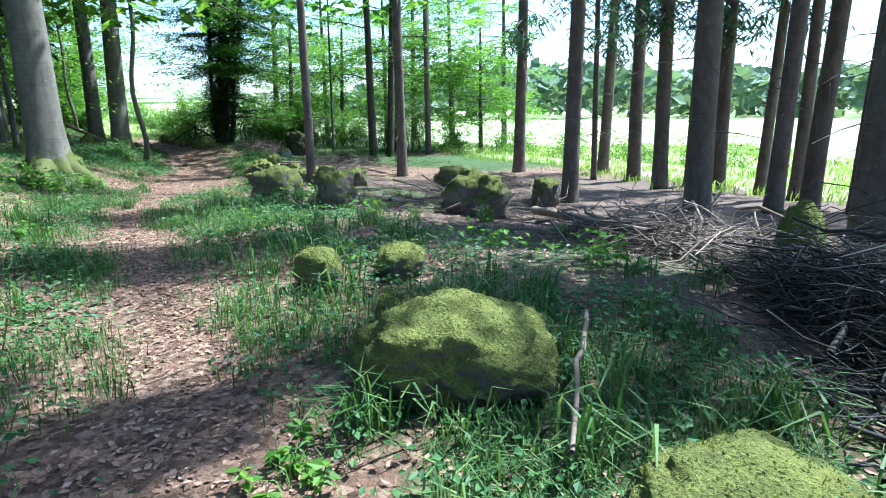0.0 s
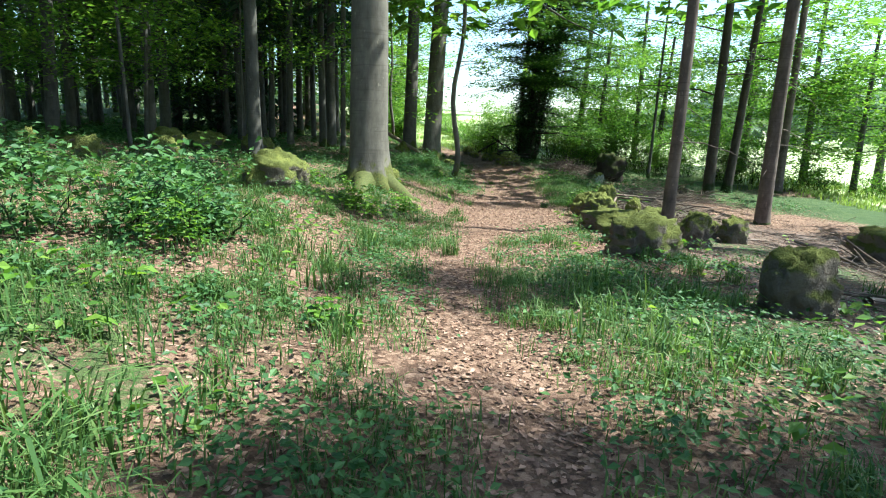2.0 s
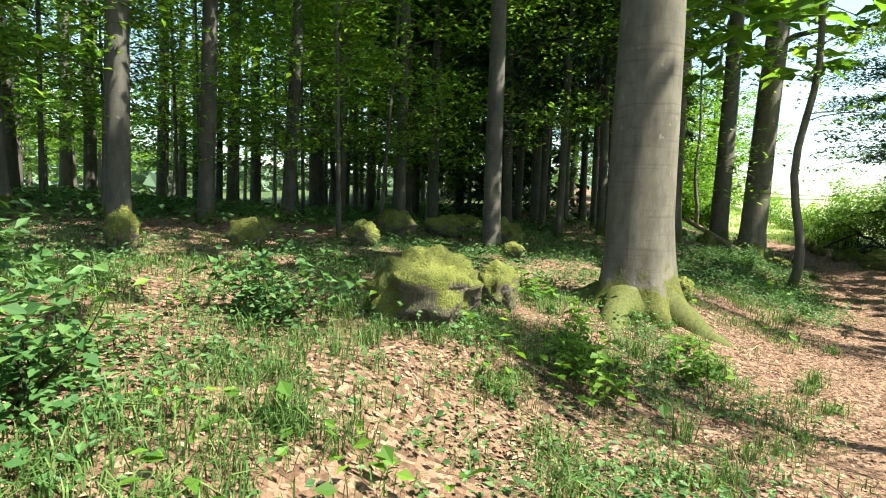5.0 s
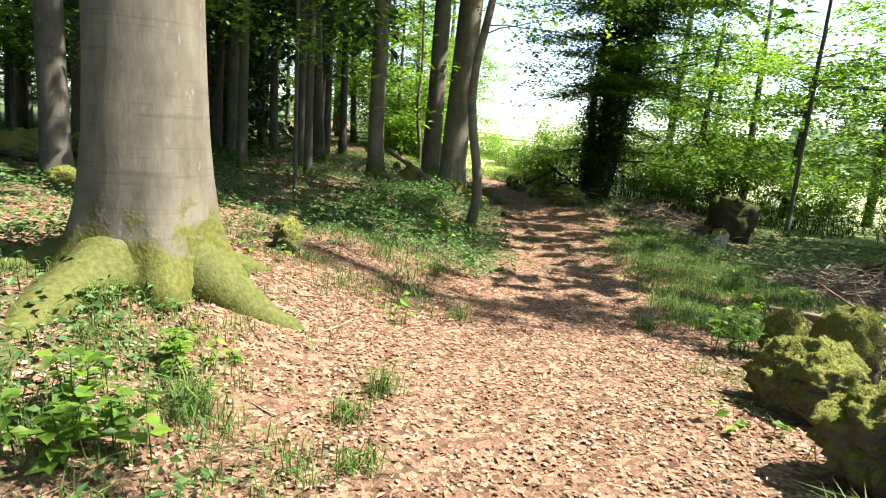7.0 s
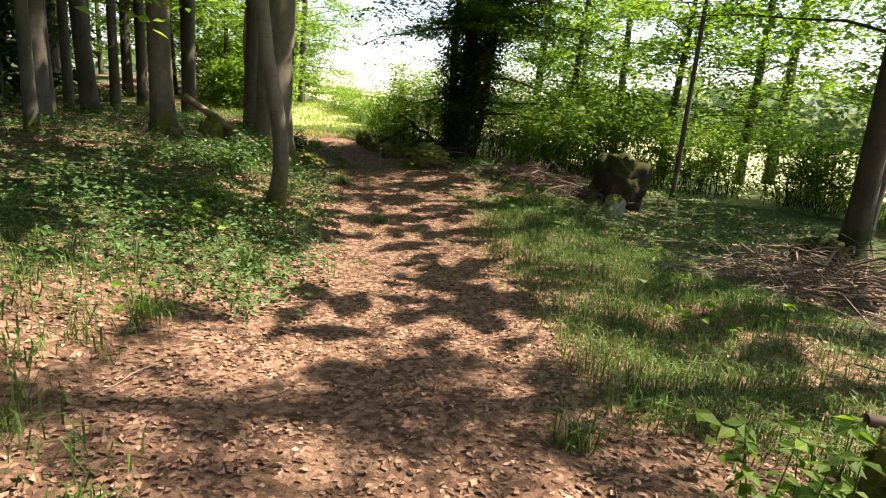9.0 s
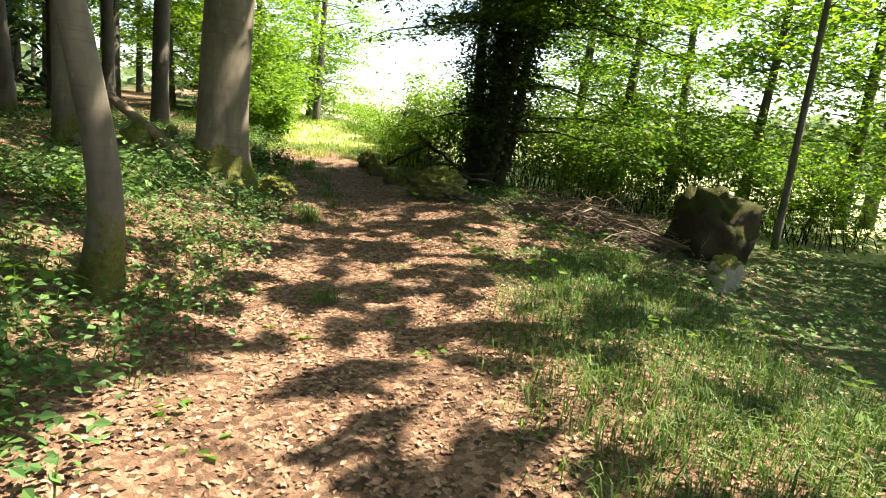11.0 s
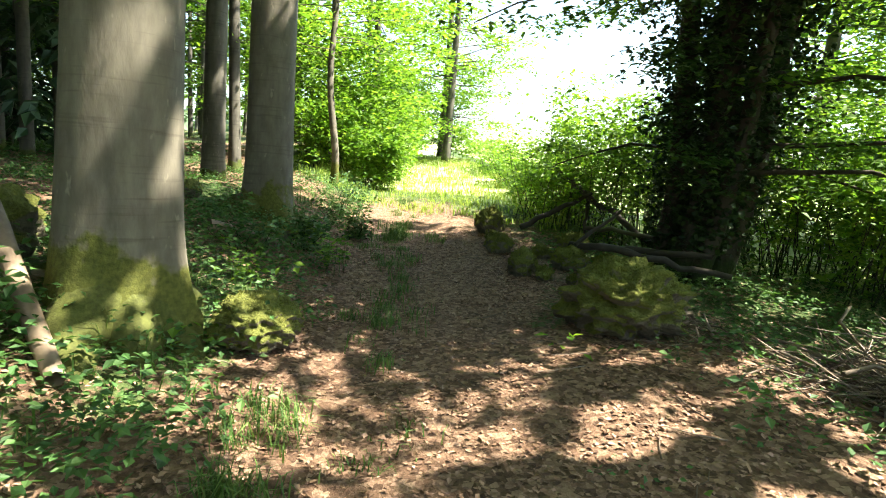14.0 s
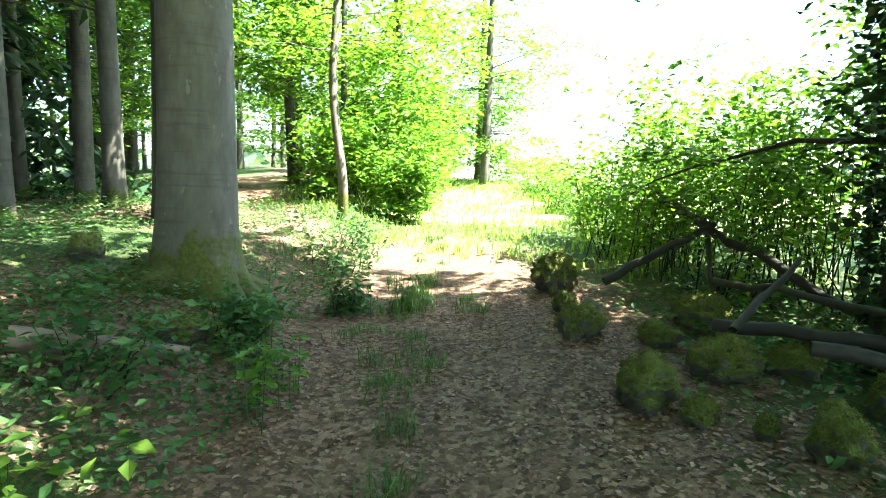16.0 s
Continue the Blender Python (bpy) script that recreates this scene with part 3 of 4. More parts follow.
# leafy trees at the field's edge and round the sunny clearing
EDGE = [(-9.0, 34.5, 0.14, 6.5, 1.0), (-5.8, 33.0, 0.13, 6.0, 1.0), (-9.5, 41.5, 0.16, 6.0, 1.0), (-2.0, 38.0, 0.2, 9.0, 1.0), (1.8, 29.8, 0.12, 6.0, 1.2), (0.4, 33.0, 0.16, 8.5, 1.4), (3.6, 36.0, 0.18, 9.5, 1.6), (-3.4, 34.5, 0.15, 8.0, 1.4), (-7.5, 37.5, 0.16, 8.5, 1.6), (-0.8, 28.6, 0.09, 7.0, 3.0), (-11.0, 38.5, 0.18, 11.0, 1.4)]
for x, y, r, tall, low in EDGE:
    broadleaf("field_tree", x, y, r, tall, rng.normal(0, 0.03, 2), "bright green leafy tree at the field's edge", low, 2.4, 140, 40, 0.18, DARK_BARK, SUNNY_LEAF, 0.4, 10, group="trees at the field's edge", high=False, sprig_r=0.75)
# no such tree stands here; added so that its crown shades the path
broadleaf("field_tree", -5.5, 28.7, 0.06, 10.5, (0.01, 0.02), "slim leafy tree added at the hedge to shade the path", 3.4, 3.0, 56, 34, 0.15, DARK_BARK, HEDGE_LEAF, 0.4, 10, group="trees at the field's edge", high=75, sprig_r=0.7)
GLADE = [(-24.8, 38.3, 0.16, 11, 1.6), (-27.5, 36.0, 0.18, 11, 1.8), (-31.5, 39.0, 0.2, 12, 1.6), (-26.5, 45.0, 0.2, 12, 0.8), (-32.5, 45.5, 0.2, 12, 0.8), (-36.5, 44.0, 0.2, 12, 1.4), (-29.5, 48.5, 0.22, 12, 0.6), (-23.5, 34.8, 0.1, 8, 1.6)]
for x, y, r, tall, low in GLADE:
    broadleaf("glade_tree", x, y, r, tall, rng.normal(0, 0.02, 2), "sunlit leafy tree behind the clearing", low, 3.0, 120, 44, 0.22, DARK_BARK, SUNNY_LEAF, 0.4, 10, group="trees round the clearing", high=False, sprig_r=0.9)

# the forked tree above the field hedge
for x, y, r, lx in ((-3.0, 24.35, 0.17, -0.01), (-2.45, 25.9, 0.15, 0.04)):
    broadleaf("alder_tree", x, y, r, 11, (lx, 0.0), "dark-stemmed tree with wide limbs by the field hedge", 3.0, 3.4, 40, 32, 0.14, IVY_BARK, HEDGE_LEAF, 0.6, 14, group="twin stems by the hedge", high=130 if y < 25 else 40)


def ivied_tree():
    """The dark ivy-clad tree: three leaning stems in one, long level boughs of leaves."""
    tree = stand("ivy_tree", -11.35, 29.85)
    tagged(tree, "dark ivy-clad tree with level leafy boughs", "tree")
    ivy, tips = [], []
    for dx, dy, r, lx, ly in ((-0.3, 0.05, 0.12, 0.02, 0.0), (0.02, -0.12, 0.16, 0.1, 0.02), (0.36, 0.12, 0.11, 0.14, 0.05), (-0.08, 0.2, 0.1, 0.05, 0.03), (0.2, -0.22, 0.09, 0.17, -0.03)):
        hs = np.linspace(-0.2, 10, 20)
        line = np.stack([dx + lx * hs + 0.06 * np.sin(hs * 1.4), dy + ly * hs, hs], 1)
        v, f = tube(line, r * (1.15 - 0.07 * hs), 14, 0.05, lambda h, a: 1 + 0.5 * np.exp(-np.clip(h, 0, 9) / 0.25))
        part("stem", fast_mesh("stem", v, f, IVY_BARK), tree)
        n = 5200
        h = 0.35 + 8.2 * rng.uniform(0, 1, n) ** 1.1
        a = rng.uniform(0, 6.28, n)
        q = r * 1.1 + np.abs(rng.normal(0, 0.24, n)) * np.clip(h / 2.0, 0.25, 1) * (0.55 + 0.75 * np.sin(h * 2.3 + 2 * a + 9 * r) ** 2)
        ivy.append(np.stack([dx + lx * h + q * np.cos(a), dy + ly * h + q * np.sin(a), h], 1))
    v, f = leaves(np.concatenate(ivy), 0.085, 0.8, 0.9)
    part("ivy", fast_mesh("ivy", v, f, IVY_LEAF, True), tree, "dense dark ivy leaves")
    boughs = []
    for k in range(108):
        h = rng.uniform(1.1, 10)
        yaw, length = rng.uniform(0, 6.28), rng.uniform(1.8, 4.6) * (1 - 0.35 * max(0, h - 4) / 6)
        if k >= 84:   # most boughs reach towards the field
            h, yaw = rng.uniform(3.5, 9), rng.uniform(-1.5, 0.5)
        elif math.cos(yaw - 3.4) > 0.2 and h > 3.4:
            length *= 0.95
        if h < 3.4 and math.cos(yaw - 4.4) > 0.5:   # the path side is browsed clear
            h, length = h + 2.3, min(length, 3.2)
        line, rad = limb((0.1 + 0.09 * h, 0.02 * h, h), yaw, length, 0.035, rng.uniform(-0.02, 0.22), rng.uniform(0.1, 0.3), 8)
        boughs.append(tube(line, rad, 5))
        for q in range(9):
            tips.append(line[rng.integers(2, 8)] + rng.normal(0, 0.28, 3) * (1, 1, 0.25))
    for v, f in boughs[:10]:
        part("bough", fast_mesh("bough", v, f, IVY_BARK), tree)
    v, f = joined(boughs[10:])
    tagged(part("bough_mass", fast_mesh("bough_mass", v, f, IVY_BARK), tree), kind="stuff")
    v, f = sprays(np.array(tips), 46, 0.5, 0.05, 0.12)
    part("crown", fast_mesh("crown", v, f, BEECH_LEAF, True), tree)
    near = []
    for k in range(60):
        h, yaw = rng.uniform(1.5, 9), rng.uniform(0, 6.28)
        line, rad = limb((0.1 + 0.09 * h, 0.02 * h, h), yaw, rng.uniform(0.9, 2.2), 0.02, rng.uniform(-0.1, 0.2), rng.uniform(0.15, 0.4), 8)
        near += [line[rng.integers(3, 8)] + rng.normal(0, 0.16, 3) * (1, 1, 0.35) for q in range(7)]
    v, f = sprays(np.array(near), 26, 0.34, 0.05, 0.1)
    n = 350   # high wide crown, never in view, added to shade bank and wood
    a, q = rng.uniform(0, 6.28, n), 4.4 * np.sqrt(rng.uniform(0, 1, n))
    # low roof of sprays over the rocks, added to darken them
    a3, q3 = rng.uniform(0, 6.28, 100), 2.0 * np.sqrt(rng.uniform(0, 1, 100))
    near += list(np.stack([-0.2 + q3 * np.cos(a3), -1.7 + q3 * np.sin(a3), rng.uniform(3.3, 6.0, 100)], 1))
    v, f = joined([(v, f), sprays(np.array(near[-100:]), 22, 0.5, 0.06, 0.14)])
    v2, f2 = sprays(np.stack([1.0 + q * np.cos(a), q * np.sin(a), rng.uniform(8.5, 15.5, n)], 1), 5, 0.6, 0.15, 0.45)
    part("added_high_crown", fast_mesh("added_high_crown", v2, f2, BEECH_LEAF, True), tree)
    part("shade_toned_foliage", fast_mesh("shade_toned_foliage", v, f, SHADE_TONED_LEAF, True), tree, "leaf sprays with the crown's shade in their colour")


ivied_tree()


# ---- hedge and far woods ----
def bush(name, x, y, wide, tall, label, foliage=HEDGE_LEAF, stems=9, count=420, leaf=0.1, group="", cat="bush", sink=0.0):
    b = stand(name, x, y, sink)
    tagged(b, label, cat, group)
    bits, tips = [], []
    for k in range(stems):
        yaw = rng.uniform(0, 6.28)
        line, rad = limb((rng.normal(0, wide * 0.16), rng.normal(0, wide * 0.16), -0.05), yaw, tall, 0.012, 0.85, 0.0, 7, 0.25)
        line[:, :2] = line[0, :2] + (line[:, :2] - line[0, :2]) * wide / tall * rng.uniform(0.1, 0.6)
        bits.append(tube(line, rad * 0.8, 4))
        tips += [line[rng.integers(2, 7)] + rng.normal(0, 0.13, 3) * wide for q in range(max(2, count // (stems * 12)))]
    v, f = joined(bits)
    tagged(part("stem_mass", fast_mesh("stem_mass", v, f, IVY_BARK), b), kind="stuff")
    tips = np.array(tips)
    tips[:, 2] = np.clip(tips[:, 2], 0.06, tall * 1.1)
    v, f = sprays(tips, 12, 0.14 * wide, 0.08, leaf, 0.6, 0.5)
    v[:, 2] = np.maximum(v[:, 2], 0.01)
    part("foliage", fast_mesh("foliage", v, f, foliage, True), b)
    return b


for k in range(26):   # hedge between wood and field
    t = k / 25
    x, y = -9.2 + 8.6 * t + rng.normal(0, 0.4), 31.5 - 3.0 * t + rng.normal(0, 0.6)
    bush("hedge_bush", x, y, rng.uniform(1.3, 2.0), rng.uniform(1.2, 2.4), "leafy hedge shrub with thin upright stems", HEDGE_LEAF if k % 3 else SUNNY_LEAF, 14, 1100, 0.1, "hedge by the field")
for k in range(16):
    t = k / 15
    bush("hedge_bush", 1.0 + 11 * t + rng.normal(0, 0.5), 29.5 - 6 * t + rng.normal(0, 0.8), rng.uniform(1.2, 2.2), rng.uniform(0.7, 1.6), "low leafy shrub at the field's edge", SUNNY_LEAF, 10, 700, 0.12, "hedge by the field")
for k in range(30):   # thicket behind the ivy tree
    x, y = rng.uniform(-16.5, -6.5), rng.uniform(31.5, 36.5)
    if beside(x, y) < -3.6:
        bush("hedge_bush", x, y, rng.uniform(1.5, 2.3), rng.uniform(1.6, 3.2), "leafy thicket shrub behind the ivy tree", SUNNY_LEAF if k % 2 else HEDGE_LEAF, 12, 850, 0.12, "thicket behind the ivy tree")
for x, y, w, tall in ((-13.0, 31.3, 1.4, 2.2), (-12.2, 31.7, 1.5, 2.6), (-13.9, 31.7, 1.3, 2.0), (-10.4, 31.6, 1.5, 2.4), (-9.4, 30.8, 1.3, 2.0), (-14.9, 32.7, 1.3, 1.8), (-12.8, 32.9, 1.6, 2.8), (-11.2, 33.0, 1.6, 2.8), (-14.2, 33.6, 1.5, 2.6)):
    bush("hedge_bush", x, y, w, tall, "thin-stemmed green shrub behind the rocks", SUNNY_LEAF, 12, 1300, 0.1, "thicket behind the ivy tree")
for k in range(12):   # right side of the clearing
    t = k / 11
    bush("hedge_bush", -14.2 - 9.0 * t + rng.normal(0, 0.3), 32.4 + 11.5 * t + rng.normal(0, 0.4), rng.uniform(1.2, 1.9), rng.uniform(0.9, 2.0), "bright green shrub beside the clearing", SUNNY_LEAF, 12, 1000, 0.11, "hedge by the clearing")

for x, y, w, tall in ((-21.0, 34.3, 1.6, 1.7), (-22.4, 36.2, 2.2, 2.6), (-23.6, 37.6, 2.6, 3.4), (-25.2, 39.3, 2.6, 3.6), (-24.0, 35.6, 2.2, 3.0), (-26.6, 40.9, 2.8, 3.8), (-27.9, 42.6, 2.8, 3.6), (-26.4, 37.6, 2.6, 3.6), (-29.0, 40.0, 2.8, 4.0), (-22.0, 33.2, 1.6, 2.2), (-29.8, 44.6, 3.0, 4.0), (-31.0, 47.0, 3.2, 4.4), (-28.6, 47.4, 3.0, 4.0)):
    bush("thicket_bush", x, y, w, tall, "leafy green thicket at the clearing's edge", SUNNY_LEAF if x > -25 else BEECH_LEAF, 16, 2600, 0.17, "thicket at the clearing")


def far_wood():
    """Wooded hills beyond the meadow, the haze put into their leaf colour."""
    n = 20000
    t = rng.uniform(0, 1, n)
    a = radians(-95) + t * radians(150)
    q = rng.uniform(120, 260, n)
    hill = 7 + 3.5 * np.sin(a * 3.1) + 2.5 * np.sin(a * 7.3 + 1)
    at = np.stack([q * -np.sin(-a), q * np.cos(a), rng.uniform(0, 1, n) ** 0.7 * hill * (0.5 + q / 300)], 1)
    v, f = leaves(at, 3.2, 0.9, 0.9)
    tagged(new("far_wood", fast_mesh("far_wood", v, f, FAR_LEAF, True)), "wooded hills beyond the meadow, haze in their leaf colour", "woods", kind="stuff")


far_wood()


# ---- rocks ----
def rock(x, y, wide, tall, label, material=MOSS_ROCK, deep=None, turn=None, seed=0, subdiv=4, sink=0.3, name="boulder", group="mossy boulders", lump=1.0, tufts=0):
    """A boulder: a ball pushed into planes and lumps, sunk in the ground."""
    deep = deep or wide * 0.8
    bm = bmesh.new()
    bmesh.ops.create_icosphere(bm, subdivisions=subdiv, radius=1.0)
    off = Vector((seed * 7.3, seed * 3.1, seed * 5.7))
    r2 = random.Random(seed)
    planes = [(Vector((r2.gauss(0, 1), r2.gauss(0, 1), r2.gauss(0.2, 0.7))).normalized(), r2.uniform(0.76, 1.04) if material is MOSS_ROCK else r2.uniform(0.68, 0.98)) for k in range(7)]
    square = 0.0 if material is MOSS_ROCK else 0.75
    for p in bm.verts:
        c = p.co.normalized()
        s = 1.0 + square * ((abs(c.x) ** 5 + abs(c.y) ** 5 + abs(c.z) ** 5) ** -0.2 - 1.0)
        for nrm, cut in planes:
            d = c.dot(nrm)
            if d > 0.05:
                s = min(s, cut / d * (1.1 + 0.25 * square))
        s *= 1 + lump * (0.22 * noise.noise(c * 1.6 + off) + 0.2 * noise.noise(c * 3.6 + off) + 0.16 * noise.noise(c * 7 + off) + 0.07 * noise.noise(c * 18 + off))
        p.co = c * s
    lo = min(p.co.z for p in bm.verts)
    hi = max(p.co.z for p in bm.verts)
    wx = max(abs(p.co.x) for p in bm.verts)
    for p in bm.verts:
        p.co = Vector((p.co.x / wx * wide / 2, p.co.y / wx * deep / 2, (p.co.z - lo) / (hi - lo) * tall * 1.12 * (1 + sink) - tall * sink))
    for f in bm.faces:
        f.smooth = True
    me = bpy.data.meshes.new(name)
    bm.to_mesh(me)
    bm.free()
    me.materials.append(material)
    ob = new(name, me)
    ob.matrix_basis = pose(x, y, float(rise(x, y)), 0, 0, r2.uniform(0, 360) if turn is None else turn)
    if material is MOSS_ROCK and tufts:
        co, no = np.empty(len(me.vertices) * 3), np.empty(len(me.vertices) * 3)
        me.vertices.foreach_get("co", co)
        me.vertices.foreach_get("normal", no)
        co, no = co.reshape(-1, 3), no.reshape(-1, 3)
        pick = rng.choice(len(co), tufts)
        pick = pick[no[pick, 2] > rng.uniform(0.15, 0.7, len(pick))]
        at = co[pick] + rng.normal(0, 0.01, (len(pick), 3)) - no[pick] * 0.006
        v, f = leaves(at, 0.013, 0.6, 1.2, None, -0.5)
        tagged(part("moss", fast_mesh("moss", v, f, MOSS_TUFT, True), ob, "short yellow-green moss tufts"), kind="stuff")
    return tagged(ob, label, "rock", group)


GREEN, GREY, DARK = "rounded boulder under a thick pelt of green moss", "weathered grey boulder with patches of moss", "dark boulder with patches of dull moss"
ROCKS_START = [(0.04, 2.55, 1.05, 0.4), (-0.33, 3.38, 0.24, 0.17), (-0.95, 4.1, 0.42, 0.26), (-0.36, 4.4, 0.5, 0.22), (0.9, 1.42, 0.9, 0.24), (3.1, 4.95, 0.5, 0.65)]
ROCKS_BANK = [(-1.66, 8.75, 0.6, 0.5), (-3.2, 10.9, 1.05, 0.5), (-2.7, 12.9, 0.55, 0.5), (-2.15, 14.2, 0.5, 0.42), (-2.55, 14.4, 0.5, 0.28), (-4.0, 13.3, 1.2, 0.35), (-3.5, 14.9, 0.9, 0.3), (-1.05, 7.9, 0.22, 0.1), (-3.6, 11.9, 0.8, 0.3)]
ROCKS_SLAB = [(0.5, 9.2, 1.15, 0.68), (0.25, 15.2, 1.35, 0.6), (2.0, 11.5, 0.75, 0.5), (0.32, 12.0, 0.7, 0.35)]
ROCKS_WOOD = [(-8.4, 9.75, 1.0, 0.52), (-8.95, 10.95, 0.6, 0.4), (-12.2, 9.4, 0.5, 0.35), (-13.5, 10.0, 0.55, 0.28), (-12.8, 11.4, 0.68, 0.36), (-15.2, 13.3, 1.1, 0.5), (-15.9, 15.0, 1.1, 0.45), (-14.5, 15.7, 1.1, 0.6), (-12.1, 13.9, 0.45, 0.25), (-18.5, 17.5, 1.5, 0.5), (-11.2, 7.9, 0.4, 0.4), (-9.3, 14.65, 0.4, 0.28)]
ROCKS_MID = [(-4.85, 15.0, 0.8, 0.46), (-4.65, 15.75, 0.5, 0.55), (-5.05, 16.3, 0.42, 0.4), (-4.45, 14.05, 0.85, 0.52), (-4.05, 15.6, 0.4, 0.4)]
ROCKS_END = [(-11.0, 26.75, 1.08, 0.5), (-14.5, 30.3, 0.8, 0.62), (-13.5, 28.95, 0.58, 0.36), (-12.6, 28.0, 0.56, 0.44), (-12.3, 27.95, 0.3, 0.22), (-12.4, 28.8, 0.64, 0.4), (-13.0, 29.25, 0.46, 0.26), (-12.0, 29.95, 0.46, 0.34), (-11.7, 27.95, 0.46, 0.36), (-12.0, 28.0, 0.22, 0.16), (-12.9, 29.95, 0.8, 0.4), (-11.5, 28.7, 0.5, 0.4), (-14.0, 29.6, 0.4, 0.26), (-12.1, 29.2, 0.5, 0.3)]
n_rock = 0
for rows, mat, label in ((ROCKS_START, MOSS_ROCK, GREEN), (ROCKS_BANK, BARE_ROCK, GREY), (ROCKS_SLAB, BARE_ROCK, GREY), (ROCKS_WOOD, MOSS_ROCK, GREEN), (ROCKS_MID, MOSS_ROCK, GREEN), (ROCKS_END, MOSS_ROCK, GREEN)):
    for x, y, w, h in rows:
        n_rock += 1
        if rows is ROCKS_END and w < 1:
            w, h = w * 0.8, h * 0.66
        rock(x, y, w, h, label, mat, seed=n_rock, subdiv=5 if w > 0.7 and rows in (ROCKS_START, ROCKS_MID, ROCKS_END) else 4, lump=1.35 if rows is ROCKS_END else 0.95 if rows is ROCKS_MID else 0.55 if rows is ROCKS_START else 1.0, tufts=int(9000 * min(w, 0.8)) if rows in (ROCKS_START, ROCKS_MID, ROCKS_END) else 1200)
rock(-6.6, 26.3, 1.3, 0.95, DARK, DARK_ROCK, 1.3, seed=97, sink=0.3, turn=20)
rock(-6.55, 24.0, 0.42, 0.34, "pale broken stone with a mossy top", PALE_ROCK, seed=92)
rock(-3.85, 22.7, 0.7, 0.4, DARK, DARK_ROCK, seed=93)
rock(-14.35, 23.6, 0.8, 0.5, GREEN, MOSS_ROCK, seed=94)
rock(-12.78, 24.68, 0.85, 0.3, "low mound of shaggy yellowish moss at the beech foot", MOSS_ROCK, seed=95, name="moss_mound", group="", subdiv=5, tufts=9000)
rock(-17.2, 26.7, 0.4, 0.22, "small stump overgrown with rusty moss", MOSS_ROCK, seed=96, name="moss_mound", group="", tufts=3000)
rock(-15.25, 26.6, 0.6, 0.16, "low mossy root mound at the beech foot", MOSS_ROCK, seed=98, name="moss_mound", group="", tufts=4000)


# ---- dead wood ----
def stick_thing(name, a, b, r, label, material=STICK, sides=7, bend=0.04, cat="branch", group=""):
    """A fallen stem from a to b, each (x, y, height over ground)."""
    p, q = np.array([a[0], a[1], float(rise(a[0], a[1])) + a[2]]), np.array([b[0], b[1], float(rise(b[0], b[1])) + b[2]])
    t = np.linspace(0, 1, 9)[:, None]
    L = np.linalg.norm(q - p)
    line = (q - p) * t + rng.normal(0, bend * L / 9, (9, 3)) * np.sin(t * np.pi)
    v, f = tube(line, r * (1 - 0.35 * t[:, 0]), sides, 0.05)
    ob = new(name, fast_mesh(name, v, f, material))
    ob.location = p
    return tagged(ob, label, cat, group)


stick_thing("log", (-15.2, 23.7, 0.78), (-12.5, 23.35, 0.06), 0.075, "bare brown log leaning against a rock", LOG_WOOD, 12, 0.01, "log")
stick_thing("log", (-14.9, 23.0, 0.12), (-13.2, 24.1, 0.08), 0.1, "grey bent root log lying in the herbs", STICK, 10, 0.15, "log")
stick_thing("log", (-11.85, 21.75, 0.07), (-11.9, 22.7, 0.06), 0.03, "grey rotten stick in the herbs", STICK, 8, 0.05, "log")
stick_thing("log", (1.50, 9.73, 0.14), (2.06, 5.72, 0.24), 0.065, "pale spruce pole lying on the brushwood", LOG_WOOD, 10, 0.01, "log")
stick_thing("log", (-0.96, 9.8, 0.05), (-0.4, 10.9, 0.05), 0.05, "short pale stick on the needles", LOG_WOOD, 8, 0.02, "log")
stick_thing("log", (-14.95, 25.6, 0.06), (-14.9, 26.5, 0.06), 0.07, "pale birch log lying in the herbs", LOG_WOOD, 10, 0.03, "log")
stick_thing("log", (-9.5, 24.0, 0.03), (-9.35, 24.5, 0.04), 0.012, "short grey stick beside the path", STICK, 8, 0.02, "log")
stick_thing("log", (-5.2, 16.4, 0.4), (-3.2, 16.8, 0.5), 0.026, "pale dead pole resting on the rocks", STICK, 8, 0.02, "log")
stick_thing("log", (-4.9, 16.7, 0.36), (-2.6, 15.9, 0.5), 0.022, "pale dead pole resting on the rocks", STICK, 8, 0.02, "log")
stick_thing("log", (-4.35, 14.3, 0.1), (-4.35, 15.2, 0.4), 0.035, "bleached branch leaning on a mossy rock", LOG_WOOD, 8, 0.08, "log")
stick_thing("dead_branch", (0.8, 3.15, 0.12), (0.42, 1.75, 0.14), 0.016, "pale peeling branch lying in the grass", STICK, 7, 0.05)
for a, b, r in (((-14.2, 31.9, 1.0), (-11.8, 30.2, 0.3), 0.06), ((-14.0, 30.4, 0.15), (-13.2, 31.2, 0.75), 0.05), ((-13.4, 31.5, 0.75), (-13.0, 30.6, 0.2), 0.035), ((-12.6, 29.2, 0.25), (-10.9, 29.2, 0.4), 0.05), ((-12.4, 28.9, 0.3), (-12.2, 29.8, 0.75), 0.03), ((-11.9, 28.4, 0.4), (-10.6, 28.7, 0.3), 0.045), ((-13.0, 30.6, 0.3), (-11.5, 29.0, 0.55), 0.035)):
    stick_thing("dead_branch", a, b, r, "dark dead branch lying across the rocks", BLACK_WOOD, 7, 0.12, "branch", "dead branches under the ivy tree")


